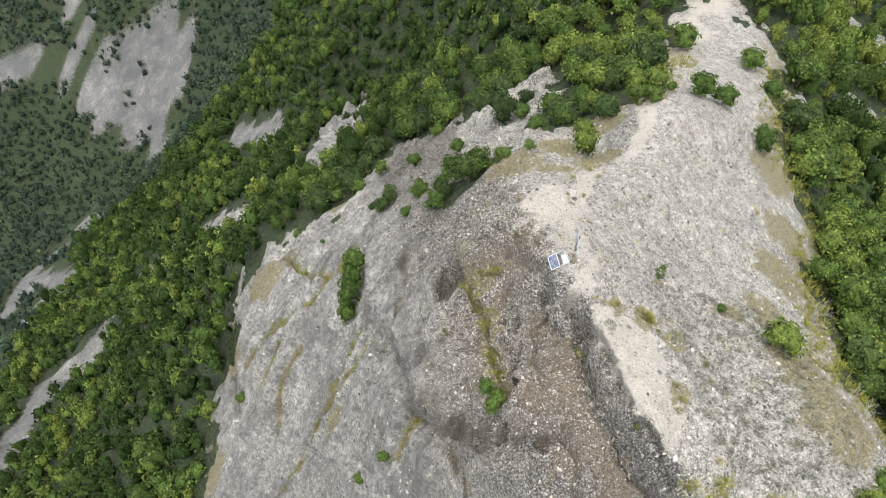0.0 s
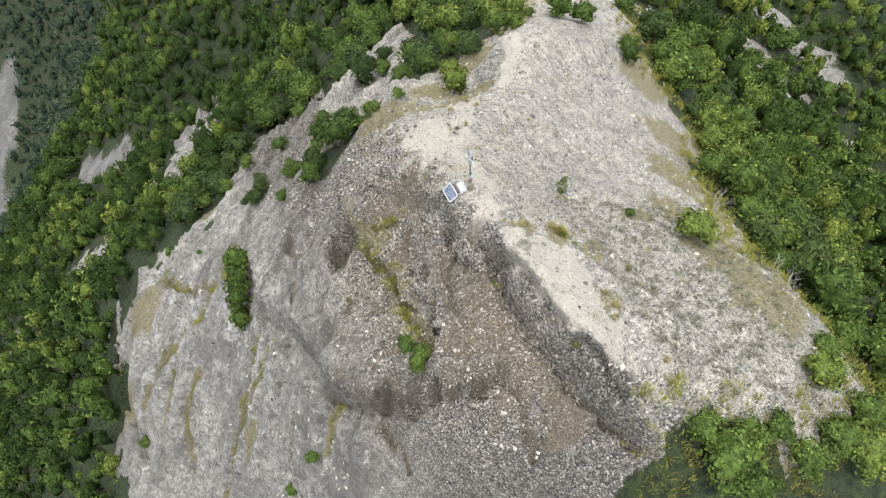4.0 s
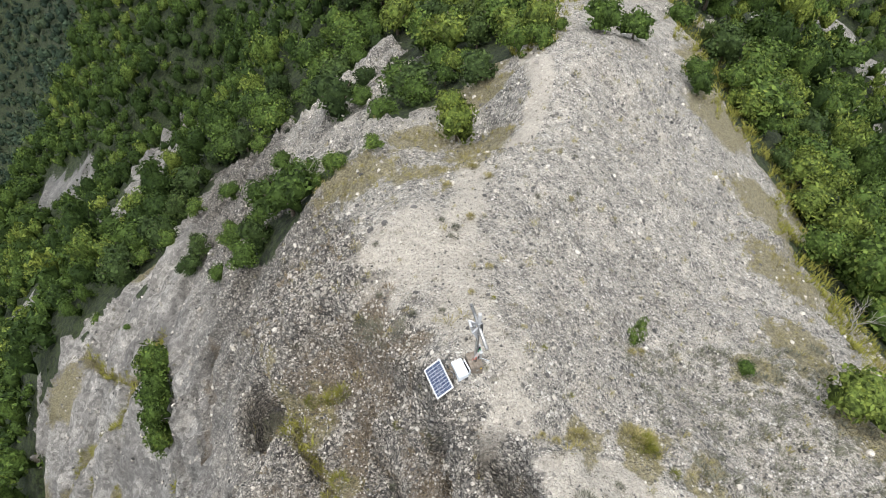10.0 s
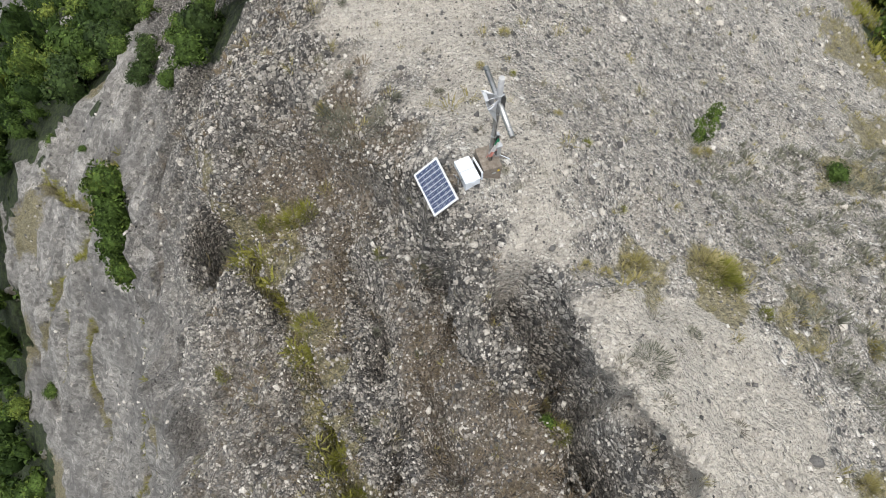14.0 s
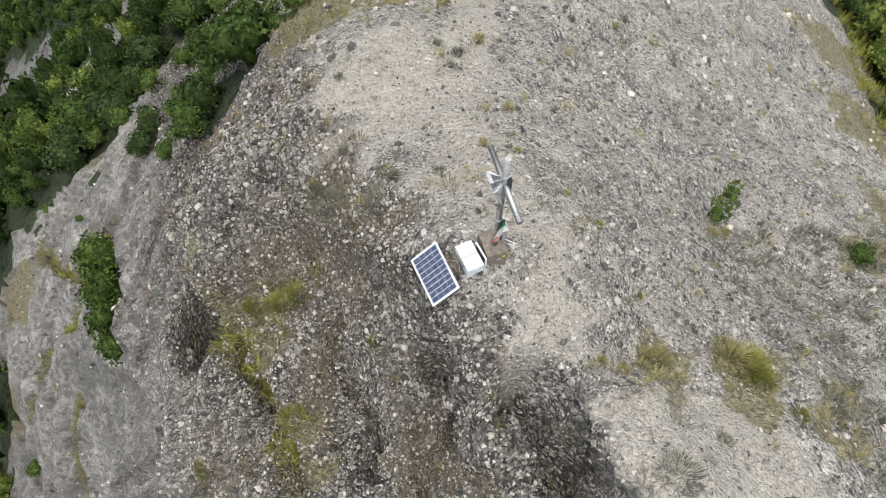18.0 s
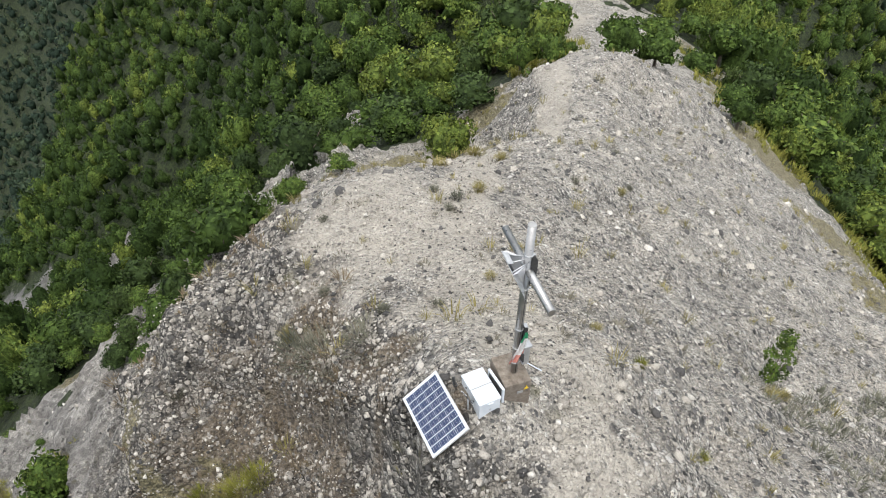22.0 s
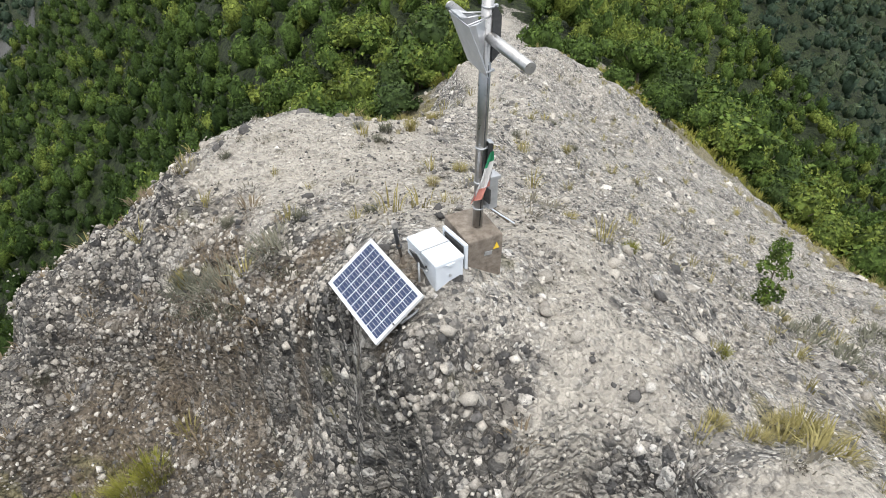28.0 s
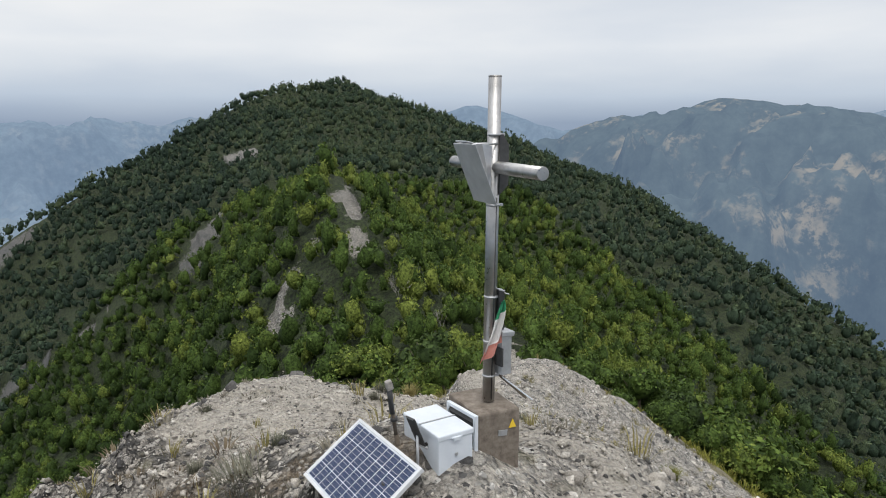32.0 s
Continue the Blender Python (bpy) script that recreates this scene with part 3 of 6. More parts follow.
    tuft = a.math("MULTIPLY", a.ramp(a.voronoi(1.1, vec=vec), (0.1, 0.9), (0.2, 0.0)), a.ramp(a.noise(0.45, 3), (0.45, 0.0), (0.6, 1.0)))
    c = a.mix(a.math("MULTIPLY", tuft, 0.7), c, (0.16, 0.15, 0.07))

    def patchy(name, scale, wide=0.12):
        """An attribute broken up at its edge by noise."""
        k = a.math("ADD", a.attr(name), a.math("MULTIPLY", a.math("SUBTRACT", a.noise(scale, 7, 0.75), 0.5), 1.7))
        return a.ramp(k, (0.5 - wide, 0.0), (0.5 + wide, 1.0))
    # soil, which also carries the dark painted along the cracks
    c = a.mix(a.math("MULTIPLY", patchy("soil", 2.2, 0.25), 0.75), c, a.mix(a.ramp(fine, (0.36, 0.0), (0.64, 1.0)), (0.035, 0.026, 0.019), (0.34, 0.27, 0.19)))
    pale = a.math("MULTIPLY", patchy("pale", 1.3, 0.25), a.ramp(d2, (0.2, 0.5), (0.5, 0.85)))
    c = a.mix(a.math("MULTIPLY", pale, 0.85), c, a.mix(fine, (0.46, 0.415, 0.35), (0.7, 0.645, 0.56)))
    c = a.mix(a.math("MULTIPLY", patchy("grass", 5.0, 0.12), 0.85), c, a.mix(a.ramp(a.noise(7, 7, 0.85), (0.4, 0.0), (0.6, 1.0)), (0.07, 0.066, 0.032), (0.4, 0.345, 0.19)))
    # floor of the woods: undergrowth green, with shade of the gaps put into it
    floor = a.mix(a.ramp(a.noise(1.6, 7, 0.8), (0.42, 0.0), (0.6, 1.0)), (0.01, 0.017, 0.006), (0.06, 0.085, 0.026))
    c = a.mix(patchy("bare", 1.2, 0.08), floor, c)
    a.color(c)
    h = a.math("ADD", a.math("MULTIPLY", a.ramp(d1, (0.15, 1.0), (0.65, 0.0)), 0.9), a.math("MULTIPLY", a.ramp(d2, (0.15, 1.0), (0.7, 0.0)), 0.6))
    h = a.math("ADD", h, a.math("MULTIPLY", fine, 0.7))
    a.bump(h, 1.0, 0.12)
    return a.m


def loose_stone(name, by_object):
    """Stones of the conglomerate: each of its own grey, from near black to white."""
    a = Mat(name, 0.9)
    u = a.chance() if by_object else a.island()
    c = a.ramp(u, (0.0, (0.045, 0.044, 0.043)), (0.2, (0.14, 0.133, 0.126)), (0.4, (0.34, 0.312, 0.272)), (0.85, (0.53, 0.488, 0.425)), (1.0, (0.66, 0.625, 0.57)))
    n = a.noise(22, 6, 0.75)
    c = a.mix(1.0, c, a.ramp(n, (0.32, 0.45), (0.5, 1.0), (0.7, 1.3)), "MULTIPLY")
    a.bump(n, 0.8, 0.03)
    return a.color(c)


def foliage(name, dark, light, yellow, by_tree):
    """Leaves: matt, letting some light through, varied from tree to tree and leaf to leaf."""
    a = Mat(name, 0.7)
    t = a.attr("tint") if by_tree else a.chance()
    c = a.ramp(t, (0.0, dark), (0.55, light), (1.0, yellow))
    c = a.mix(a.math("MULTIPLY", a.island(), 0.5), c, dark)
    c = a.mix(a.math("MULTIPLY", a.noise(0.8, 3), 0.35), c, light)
    # dark mottling by noise: shade of gaps between leaf clumps put into the colour
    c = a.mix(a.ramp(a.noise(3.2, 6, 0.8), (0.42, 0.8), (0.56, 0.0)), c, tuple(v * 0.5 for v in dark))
    a.color(c)
    a.b.inputs["Specular IOR Level"].default_value = 0.12
    thin = a.n.new("ShaderNodeBsdfTranslucent")
    a.l.new(c, thin.inputs["Color"])
    both = a.n.new("ShaderNodeMixShader")
    both.inputs[0].default_value = 0.12
    a.l.new(a.b.outputs[0], both.inputs[1])
    a.l.new(thin.outputs[0], both.inputs[2])
    a.l.new(both.outputs[0], a.n["Material Output"].inputs["Surface"])
    return a.m


def bark(name, lo, hi):
    a = Mat(name, 0.9)
    n = a.noise(14, 5, 0.7)
    a.bump(n, 0.5, 0.02)
    return a.color(a.ramp(n, (0.3, lo), (0.7, hi)))


def painted(name, lo, hi, rough=0.5, scale=6.0, metal=0.0, dirt=None):
    """Paint, plastic or metal with slight clouds of wear and grime."""
    a = Mat(name, rough, metal)
    n = a.noise(scale, 6, 0.65)
    c = a.ramp(n, (0.3, lo), (0.7, hi))
    if dirt:
        c = a.mix(a.ramp(a.noise(scale * 2.5, 7, 0.75), (0.56, 0.0), (0.72, 0.8)), c, dirt)
    a.rough(a.ramp(a.noise(scale * 3, 4), (0.3, max(rough - 0.12, 0.05)), (0.7, min(rough + 0.15, 1.0))))
    a.bump(n, 0.08, 0.01)
    return a.color(c)


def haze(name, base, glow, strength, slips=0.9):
    """Land so far off that the haze before it is put into its blue colour and glow."""
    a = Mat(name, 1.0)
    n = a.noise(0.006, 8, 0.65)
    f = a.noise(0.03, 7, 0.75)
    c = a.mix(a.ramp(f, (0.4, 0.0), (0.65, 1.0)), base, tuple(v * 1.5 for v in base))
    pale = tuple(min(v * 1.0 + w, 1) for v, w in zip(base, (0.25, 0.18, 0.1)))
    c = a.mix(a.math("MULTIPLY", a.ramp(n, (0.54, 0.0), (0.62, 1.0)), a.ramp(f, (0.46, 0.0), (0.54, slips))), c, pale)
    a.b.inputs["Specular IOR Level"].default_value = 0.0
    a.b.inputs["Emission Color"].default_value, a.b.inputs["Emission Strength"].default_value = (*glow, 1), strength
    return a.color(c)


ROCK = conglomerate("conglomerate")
STONE = loose_stone("loose_stone", False)
STONE_SINGLE = loose_stone("single_stone", True)
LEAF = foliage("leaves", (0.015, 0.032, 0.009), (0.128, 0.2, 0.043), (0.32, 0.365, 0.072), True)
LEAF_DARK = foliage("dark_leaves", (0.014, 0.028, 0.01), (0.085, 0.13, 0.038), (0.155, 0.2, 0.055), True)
# bluer and paler: haze before the far hill is put into the leaf colour
LEAF_HILL_HAZED = foliage("hazed_hill_leaves", (0.024, 0.042, 0.031), (0.078, 0.118, 0.066), (0.15, 0.18, 0.08), True)
DRY_GRASS = foliage("dry_grass", (0.27, 0.24, 0.09), (0.47, 0.41, 0.19), (0.58, 0.51, 0.28), False)
GREY_HERB = foliage("grey_herb", (0.13, 0.135, 0.1), (0.24, 0.235, 0.18), (0.34, 0.32, 0.25), False)
MOSS_GRASS = foliage("yellow_green_grass", (0.17, 0.18, 0.035), (0.32, 0.32, 0.07), (0.42, 0.39, 0.11), False)
BARK = bark("bark", (0.07, 0.055, 0.04), (0.17, 0.14, 0.11))
DEAD_WOOD = bark("dead_wood", (0.2, 0.185, 0.165), (0.42, 0.4, 0.37))
STEEL = painted("brushed_steel", (0.38, 0.375, 0.365), (0.52, 0.51, 0.5), 0.36, 9, 1.0)
STEEL_DARK = painted("dark_metal", (0.05, 0.05, 0.05), (0.1, 0.1, 0.1), 0.5, 9, 0.6)
GALVANISED = painted("galvanised_steel", (0.42, 0.43, 0.44), (0.58, 0.59, 0.6), 0.5, 12, 0.8)
PLATE = painted("grey_sheet_metal", (0.5, 0.51, 0.53), (0.62, 0.63, 0.65), 0.45, 5, 0.55)
WHITE = painted("white_plastic", (0.58, 0.62, 0.67), (0.68, 0.72, 0.76), 0.45, 4)
ALU = painted("anodised_frame", (0.6, 0.61, 0.62), (0.7, 0.71, 0.72), 0.4, 8, 0.15)
CONCRETE = painted("weathered_concrete", (0.1, 0.078, 0.06), (0.27, 0.232, 0.19), 0.95, 11, 0.0, (0.05, 0.038, 0.03))
BLACK = painted("black_plastic", (0.02, 0.02, 0.02), (0.045, 0.045, 0.045), 0.6, 10)
CELL = painted("solar_cell", (0.012, 0.026, 0.075), (0.02, 0.04, 0.105), 0.3, 30)
CELL.node_tree.nodes["Principled BSDF"].inputs["Coat Weight"].default_value = 0.15
BACKSHEET = painted("backsheet", (0.55, 0.58, 0.63), (0.66, 0.69, 0.73), 0.25, 9)
YELLOW = painted("yellow_sticker", (0.75, 0.5, 0.03), (0.85, 0.6, 0.05), 0.5)
RED = painted("faded_red_cloth", (0.62, 0.27, 0.22), (0.74, 0.38, 0.32), 0.9, 20)
CLOTH_WHITE = painted("white_cloth", (0.68, 0.66, 0.64), (0.8, 0.79, 0.77), 0.9, 20)
CLOTH_GREEN = painted("green_cloth", (0.02, 0.24, 0.11), (0.05, 0.32, 0.16), 0.9, 20)
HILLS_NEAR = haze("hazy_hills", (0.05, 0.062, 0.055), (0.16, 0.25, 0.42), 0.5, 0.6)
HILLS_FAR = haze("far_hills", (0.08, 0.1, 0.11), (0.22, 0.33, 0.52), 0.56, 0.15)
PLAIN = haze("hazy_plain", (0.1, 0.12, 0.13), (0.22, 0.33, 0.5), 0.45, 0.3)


# ---------------------------------------------------------------- mesh helpers
def raw_mesh(name, verts, faces, mat, attrs=(), smooth=True):
    """A mesh from arrays: verts n x 3, faces m x 3 or m x 4, attrs of (name, values for each vertex)."""
    verts, faces = np.asarray(verts, float), np.asarray(faces, int)
    k = faces.shape[1]
    me = bpy.data.meshes.new(name)
    me.vertices.add(len(verts))
    me.vertices.foreach_set("co", verts.ravel())
    me.loops.add(faces.size)
    me.loops.foreach_set("vertex_index", faces.ravel())
    me.polygons.add(len(faces))
    me.polygons.foreach_set("loop_start", np.arange(0, faces.size, k))
    me.update()
    for key, values in attrs:
        at = me.attributes.new(key, "FLOAT", "POINT")
        at.data.foreach_set("value", np.asarray(values, np.float32))
    me.materials.append(mat)
    if smooth:
        me.shade_smooth()
    return me


def part(name, bm, material, parent, label=""):
    """Links a bmesh as one mesh object under a thing or a part."""
    me = bpy.data.meshes.new(name)
    bm.normal_update()
    bm.to_mesh(me)
    bm.free()
    me.materials.append(material)
    o = new(name, me)
    o.parent = parent
    return tagged(o, label)


def mesh_part(name, me, parent, m=None, label=""):
    o = new(name, me)
    o.parent = parent
    if m is not None:
        o.matrix_basis = m
    return tagged(o, label)


def slab_bm(size, m=None, bevel=0.006, seg=2):
    """A box with rounded edges."""
    bm = bmesh.new()
    bmesh.ops.create_cube(bm, size=1)
    bmesh.ops.scale(bm, vec=size, verts=bm.verts)
    if bevel:
        bmesh.ops.bevel(bm, geom=bm.edges[:], offset=bevel, segments=seg, affect="EDGES", profile=0.5)
    if m is not None:
        bmesh.ops.transform(bm, matrix=m, verts=bm.verts)
    return bm


def tube_bm(r, a, b, sides=24, cap=True, r_end=None):
    """A round bar from a to b, its rims slightly rounded."""
    a, b = Vector(a), Vector(b)
    bm = bmesh.new()
    bmesh.ops.create_cone(bm, cap_ends=cap, segments=sides, radius1=r, radius2=r if r_end is None else r_end, depth=(b - a).length)
    if cap and r > 0.03:
        rims = [e for e in bm.edges if any(len(f.verts) > 4 for f in e.link_faces)]
        bmesh.ops.bevel(bm, geom=rims, offset=r * 0.06, segments=2, affect="EDGES")
    m = Matrix.Translation((a + b) / 2) @ (b - a).to_track_quat("Z", "Y").to_matrix().to_4x4()
    bmesh.ops.transform(bm, matrix=m, verts=bm.verts)
    for f in bm.faces:
        f.smooth = len(f.verts) == 4
    return bm


def join_bm(*bms):
    out = bmesh.new()
    for b in bms:
        me = bpy.data.meshes.new("tmp")
        b.to_mesh(me)
        out.from_mesh(me)
        bpy.data.meshes.remove(me)
        b.free()
    return out


def thing(name, label, category, m, group=""):
    o = new(name)
    o.empty_display_size = 0.2
    o.matrix_world = m
    return tagged(o, label, category, group)


# ---------------------------------------------------------------- the ground, one sheet
def axis_steps(lo, hi, marks, step, most, growth):
    """Coordinates that lie step apart between the inner marks, at most `most` apart up to the outer ones, and wider and wider beyond."""
    c = list(np.arange(marks[1], marks[2], step))
    for side in (1, -1):
        s = step
        c.sort()
        p = c[-1] if side > 0 else c[0]
        while lo < p < hi:
            s *= 1.03 if s < most else (growth if not marks[0] < p < marks[3] else 1.0)
            p += side * s
            c.append(p)
    c.sort()
    return np.array(c)


def spots(x, y, discs):
    """Soft patches in plan: x, y, radius."""
    v = np.zeros_like(x)
    for a, b, r in discs:
        v = np.maximum(v, 1 - ramp(np.hypot(x - a, y - b) / r, 0.35, 1.1))
    return v


SOIL = [(-0.6, -5.5, 2.2), (-0.3, -8.5, 2.2), (-0.4, -10.6, 1.6), (2.2, -12.6, 1.6), (-2.0, -2.8, 1.6), (-2.6, 2.8, 1.0), (-3.4, 1.2, 1.0), (-1.7, 1.6, 0.8), (0.1, -7.0, 1.3), (0.6, -10.6, 1.6), (1.8, -13.2, 1.6), (-2.4, 4.0, 1.2), (-3.3, 3.2, 1.2), (-4.2, -0.5, 1.8), (-2.6, -7.6, 2.0),
        (-1.4, -0.9, 0.8), (-4.8, 2.8, 1.5)]
GRASS = [(4.8, -2.9, 1.2), (2.9, -2.4, 0.9), (6.4, -4.4, 1.0), (5.6, -8.6, 1.0), (-5.0, -3.0, 1.1), (-4.7, -5.2, 1.1), (-4.9, -0.8, 0.9), (-5.2, 2.2, 1.2), (12.5, 0.2, 1.5), (16.5, -3.5, 3.5), (17.5, -8, 4), (16, 1.5, 2.5),
         (20.5, 7.5, 3.5), (24.5, 14, 4), (25, 22, 4), (2, 15, 3), (-1.5, 18, 3.5), (3, 22, 3), (6, 19, 2.5), (4.2, 14, 1.5), (-34, 30, 4), (-42, 24, 5), (-45, 10, 5), (-24, 40, 4), (8, 26, 3), (28, 30, 3), (-20, 4, 2.0), (-26, -2, 2.0)]
xs = axis_steps(-4200, 4200, (-45, -10, 8, 30), 0.12, 0.48, 1.075)
ys = axis_steps(-4200, 4200, (-24, -12, 9, 58), 0.125, 0.48, 1.075)
gx, gy = np.meshgrid(xs, ys)
gz = ground(gx, gy)
bare = rockiness(gx.ravel(), gy.ravel())
sx, sy = gx.ravel(), gy.ravel()
wob = 0.6 * fbm(sx * 1.1, sy * 1.1, 3, 31)
wall = ramp(-sx + 0.12 * np.minimum(sy, 8) + 0.35 * np.maximum(sy - 8, 0) + wob * 1.5, 0.8, 3.4)
pale = np.maximum(ramp(inside(sx, sy, SLAB) + 0.5 * wob, -0.2, 0.4), 1.0 * ramp(0.7 - near_line(sx, sy, PATH_NORTH) + 0.4 * wob, -0.4, 0.4))
pale = np.maximum(pale, 0.8 * spots(sx + wob, sy + wob, [(-0.4, 6.2, 3.2), (0.2, 2.5, 1.6), (1.2, 0.2, 1.2), (1.0, -1.2, 1.2), (23, 50, 5), (28, 58, 5)]))
# dark lines along the cracks: soil brown that also stands in for their shade
crack_dark, verdure = np.zeros_like(sx), np.zeros_like(sx)
for n, c in enumerate(CRACKS):
    d = near_line(sx, sy, c)
    crack_dark = np.maximum(crack_dark, (0.35 if n == 0 else 1.0) * (1 - ramp(d + 0.3 * wob, 0.1, 0.5 if n < 10 else 0.4)))
    if n in (1, 4, 5, 6, 8, 9, 10, 11, 16):
        verdure = np.maximum(verdure, 1 - ramp(d + 0.5 * wob, 0.1, 1.0 if n == 1 else 0.7))
earthy, ribs = np.zeros_like(sx), np.zeros_like(sx)
for n, p in enumerate(BROWN):
    earthy = np.maximum(earthy, (0.62, 0.38, 0.4)[n] * ramp(inside(sx, sy, p) + 0.6 * wob, -0.4, 0.6))
for p in RIBS:
    ribs = np.maximum(ribs, ramp(inside(sx, sy, p) + 0.25 * wob, -0.25, 0.15))
# grass verge where the rock meets the wood on the east side
edge = inside(sx, sy, MAIN_ROCK) + 1.5 * wob
verge = ramp(edge, -2.0, -0.3) * (1 - ramp(edge, 1.2, 3.2)) * ramp(sx - 0.25 * sy, 3, 7) * (sy > -12) * (sy < 50)
nx, ny = len(xs), len(ys)
i0 = (np.arange(ny - 1)[:, None] * nx + np.arange(nx - 1)[None, :]).ravel()
lx, ly = overhang(sx, sy)
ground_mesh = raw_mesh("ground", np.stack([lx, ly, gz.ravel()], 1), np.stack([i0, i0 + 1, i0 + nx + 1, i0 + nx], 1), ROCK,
                       [("bare", bare), ("wall", wall * ramp(-sx - 0.2 * sy, 6, 13)), ("face", face(sx + 0.8 * wob, sy) * (1 - 0.75 * ramp(-sx - 0.2 * sy, 6, 13))), ("pale", pale), ("old", ramp(np.hypot(sx, sy), 55, 160)), ("soil", np.clip(np.maximum(np.maximum(0.8 * spots(sx + wob, sy + wob, SOIL), 0.62 * crack_dark), earthy) - 0.8 * ribs, 0, 1)), ("grass", np.maximum(np.maximum(spots(sx + wob, sy + wob, GRASS), 0.55 * verge), 0.9 * verdure))])
ground_ob = tagged(new("ground", ground_mesh), "pale conglomerate rock ridge with dry grass and soil", "rock ridge", kind="structure")


# ---------------------------------------------------------------- distant land
def hills(name, label, az, near, far, crest, foot, seed, mat, n=150, rings=46):
    """A chain of far hills between two bearings (degrees from north, to the east), its crest heights given along it."""
    a = np.radians(np.linspace(az[0], az[1], n))
    k = np.linspace(0, 1, rings)
    A, K = np.meshgrid(a, k)
    R = near + (far - near) * K
    x, y = R * np.sin(A), R * np.cos(A)
    top = np.interp(np.degrees(A), [c[0] for c in crest], [c[1] for c in crest])
    rise = np.sin(np.clip(K / 0.8, 0, 1) * np.pi / 2) ** 1.2 * np.where(K > 0.8, 1 - (K - 0.8) * 2.5, 1)
    s = far / 2600
    rough = np.abs(fbm(x.ravel() / (330 * s), y.ravel() / (330 * s), 5, seed)).reshape(x.shape)
    z = foot + (top - foot) * rise - 260 * s * rough * np.clip(K * 3, 0, 1) * (1 - 0.8 * np.clip((K - 0.55) / 0.25, 0, 1))
    i = (np.arange(rings - 1)[:, None] * n + np.arange(n - 1)[None, :]).ravel()
    me = raw_mesh(name, np.stack([x.ravel(), y.ravel(), z.ravel()], 1), np.stack([i, i + 1, i + n + 1, i + n], 1), mat)
    return tagged(new(name, me), label, "hills", kind="structure")


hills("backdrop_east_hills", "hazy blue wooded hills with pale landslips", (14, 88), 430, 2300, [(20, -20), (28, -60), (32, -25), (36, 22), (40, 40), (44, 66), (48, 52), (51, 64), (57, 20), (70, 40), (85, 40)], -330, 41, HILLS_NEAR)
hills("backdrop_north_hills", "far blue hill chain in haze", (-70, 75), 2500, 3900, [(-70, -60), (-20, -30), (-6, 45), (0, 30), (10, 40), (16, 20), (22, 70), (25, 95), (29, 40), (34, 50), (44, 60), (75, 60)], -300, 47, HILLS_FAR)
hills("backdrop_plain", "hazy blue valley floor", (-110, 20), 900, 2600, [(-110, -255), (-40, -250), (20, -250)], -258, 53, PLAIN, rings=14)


# ---------------------------------------------------------------- the cross and the station at its foot
TURN = 9.7  # the station's turn from north, to the west
stand = pose(0, 0, 0, 0, 0, TURN)


def build_block():
    m = pose(0.01, 0.05, -0.33, 0, 0, 3)
    o = thing("concrete_block", "weathered brown concrete block with a yellow warning sticker", "concrete block", m)
    bm = slab_bm((0.4, 0.54, 0.58), None, 0.018, 2)
    bmesh.ops.subdivide_edges(bm, edges=bm.edges[:], cuts=5, use_grid_fill=True)
    for v in bm.verts:
        n = noise.noise(v.co * 7) * 0.008 + noise.noise(v.co * 23) * 0.004
        v.co += v.co.normalized() * n
    part("block", bm, CONCRETE, o)
    tri = bmesh.new()
    pts = [tri.verts.new(p) for p in ((0.09, -0.279, 0.13), (0.16, -0.279, 0.13), (0.125, -0.279, 0.205))]
    face = tri.faces.new(pts)
    ext = bmesh.ops.extrude_face_region(tri, geom=[face])
    bmesh.ops.translate(tri, vec=(0, 0.006, 0), verts=[g for g in ext["geom"] if isinstance(g, bmesh.types.BMVert)])
    part("warning_sticker", tri, YELLOW, o, "yellow triangular warning sticker")
    part("name_plate", slab_bm((0.085, 0.004, 0.05), pose(0.03, -0.281, 0.1, 0, 6, 0), 0.001, 1), GALVANISED, o, "small blank grey metal plate")


build_block()

POLE_R = 0.052


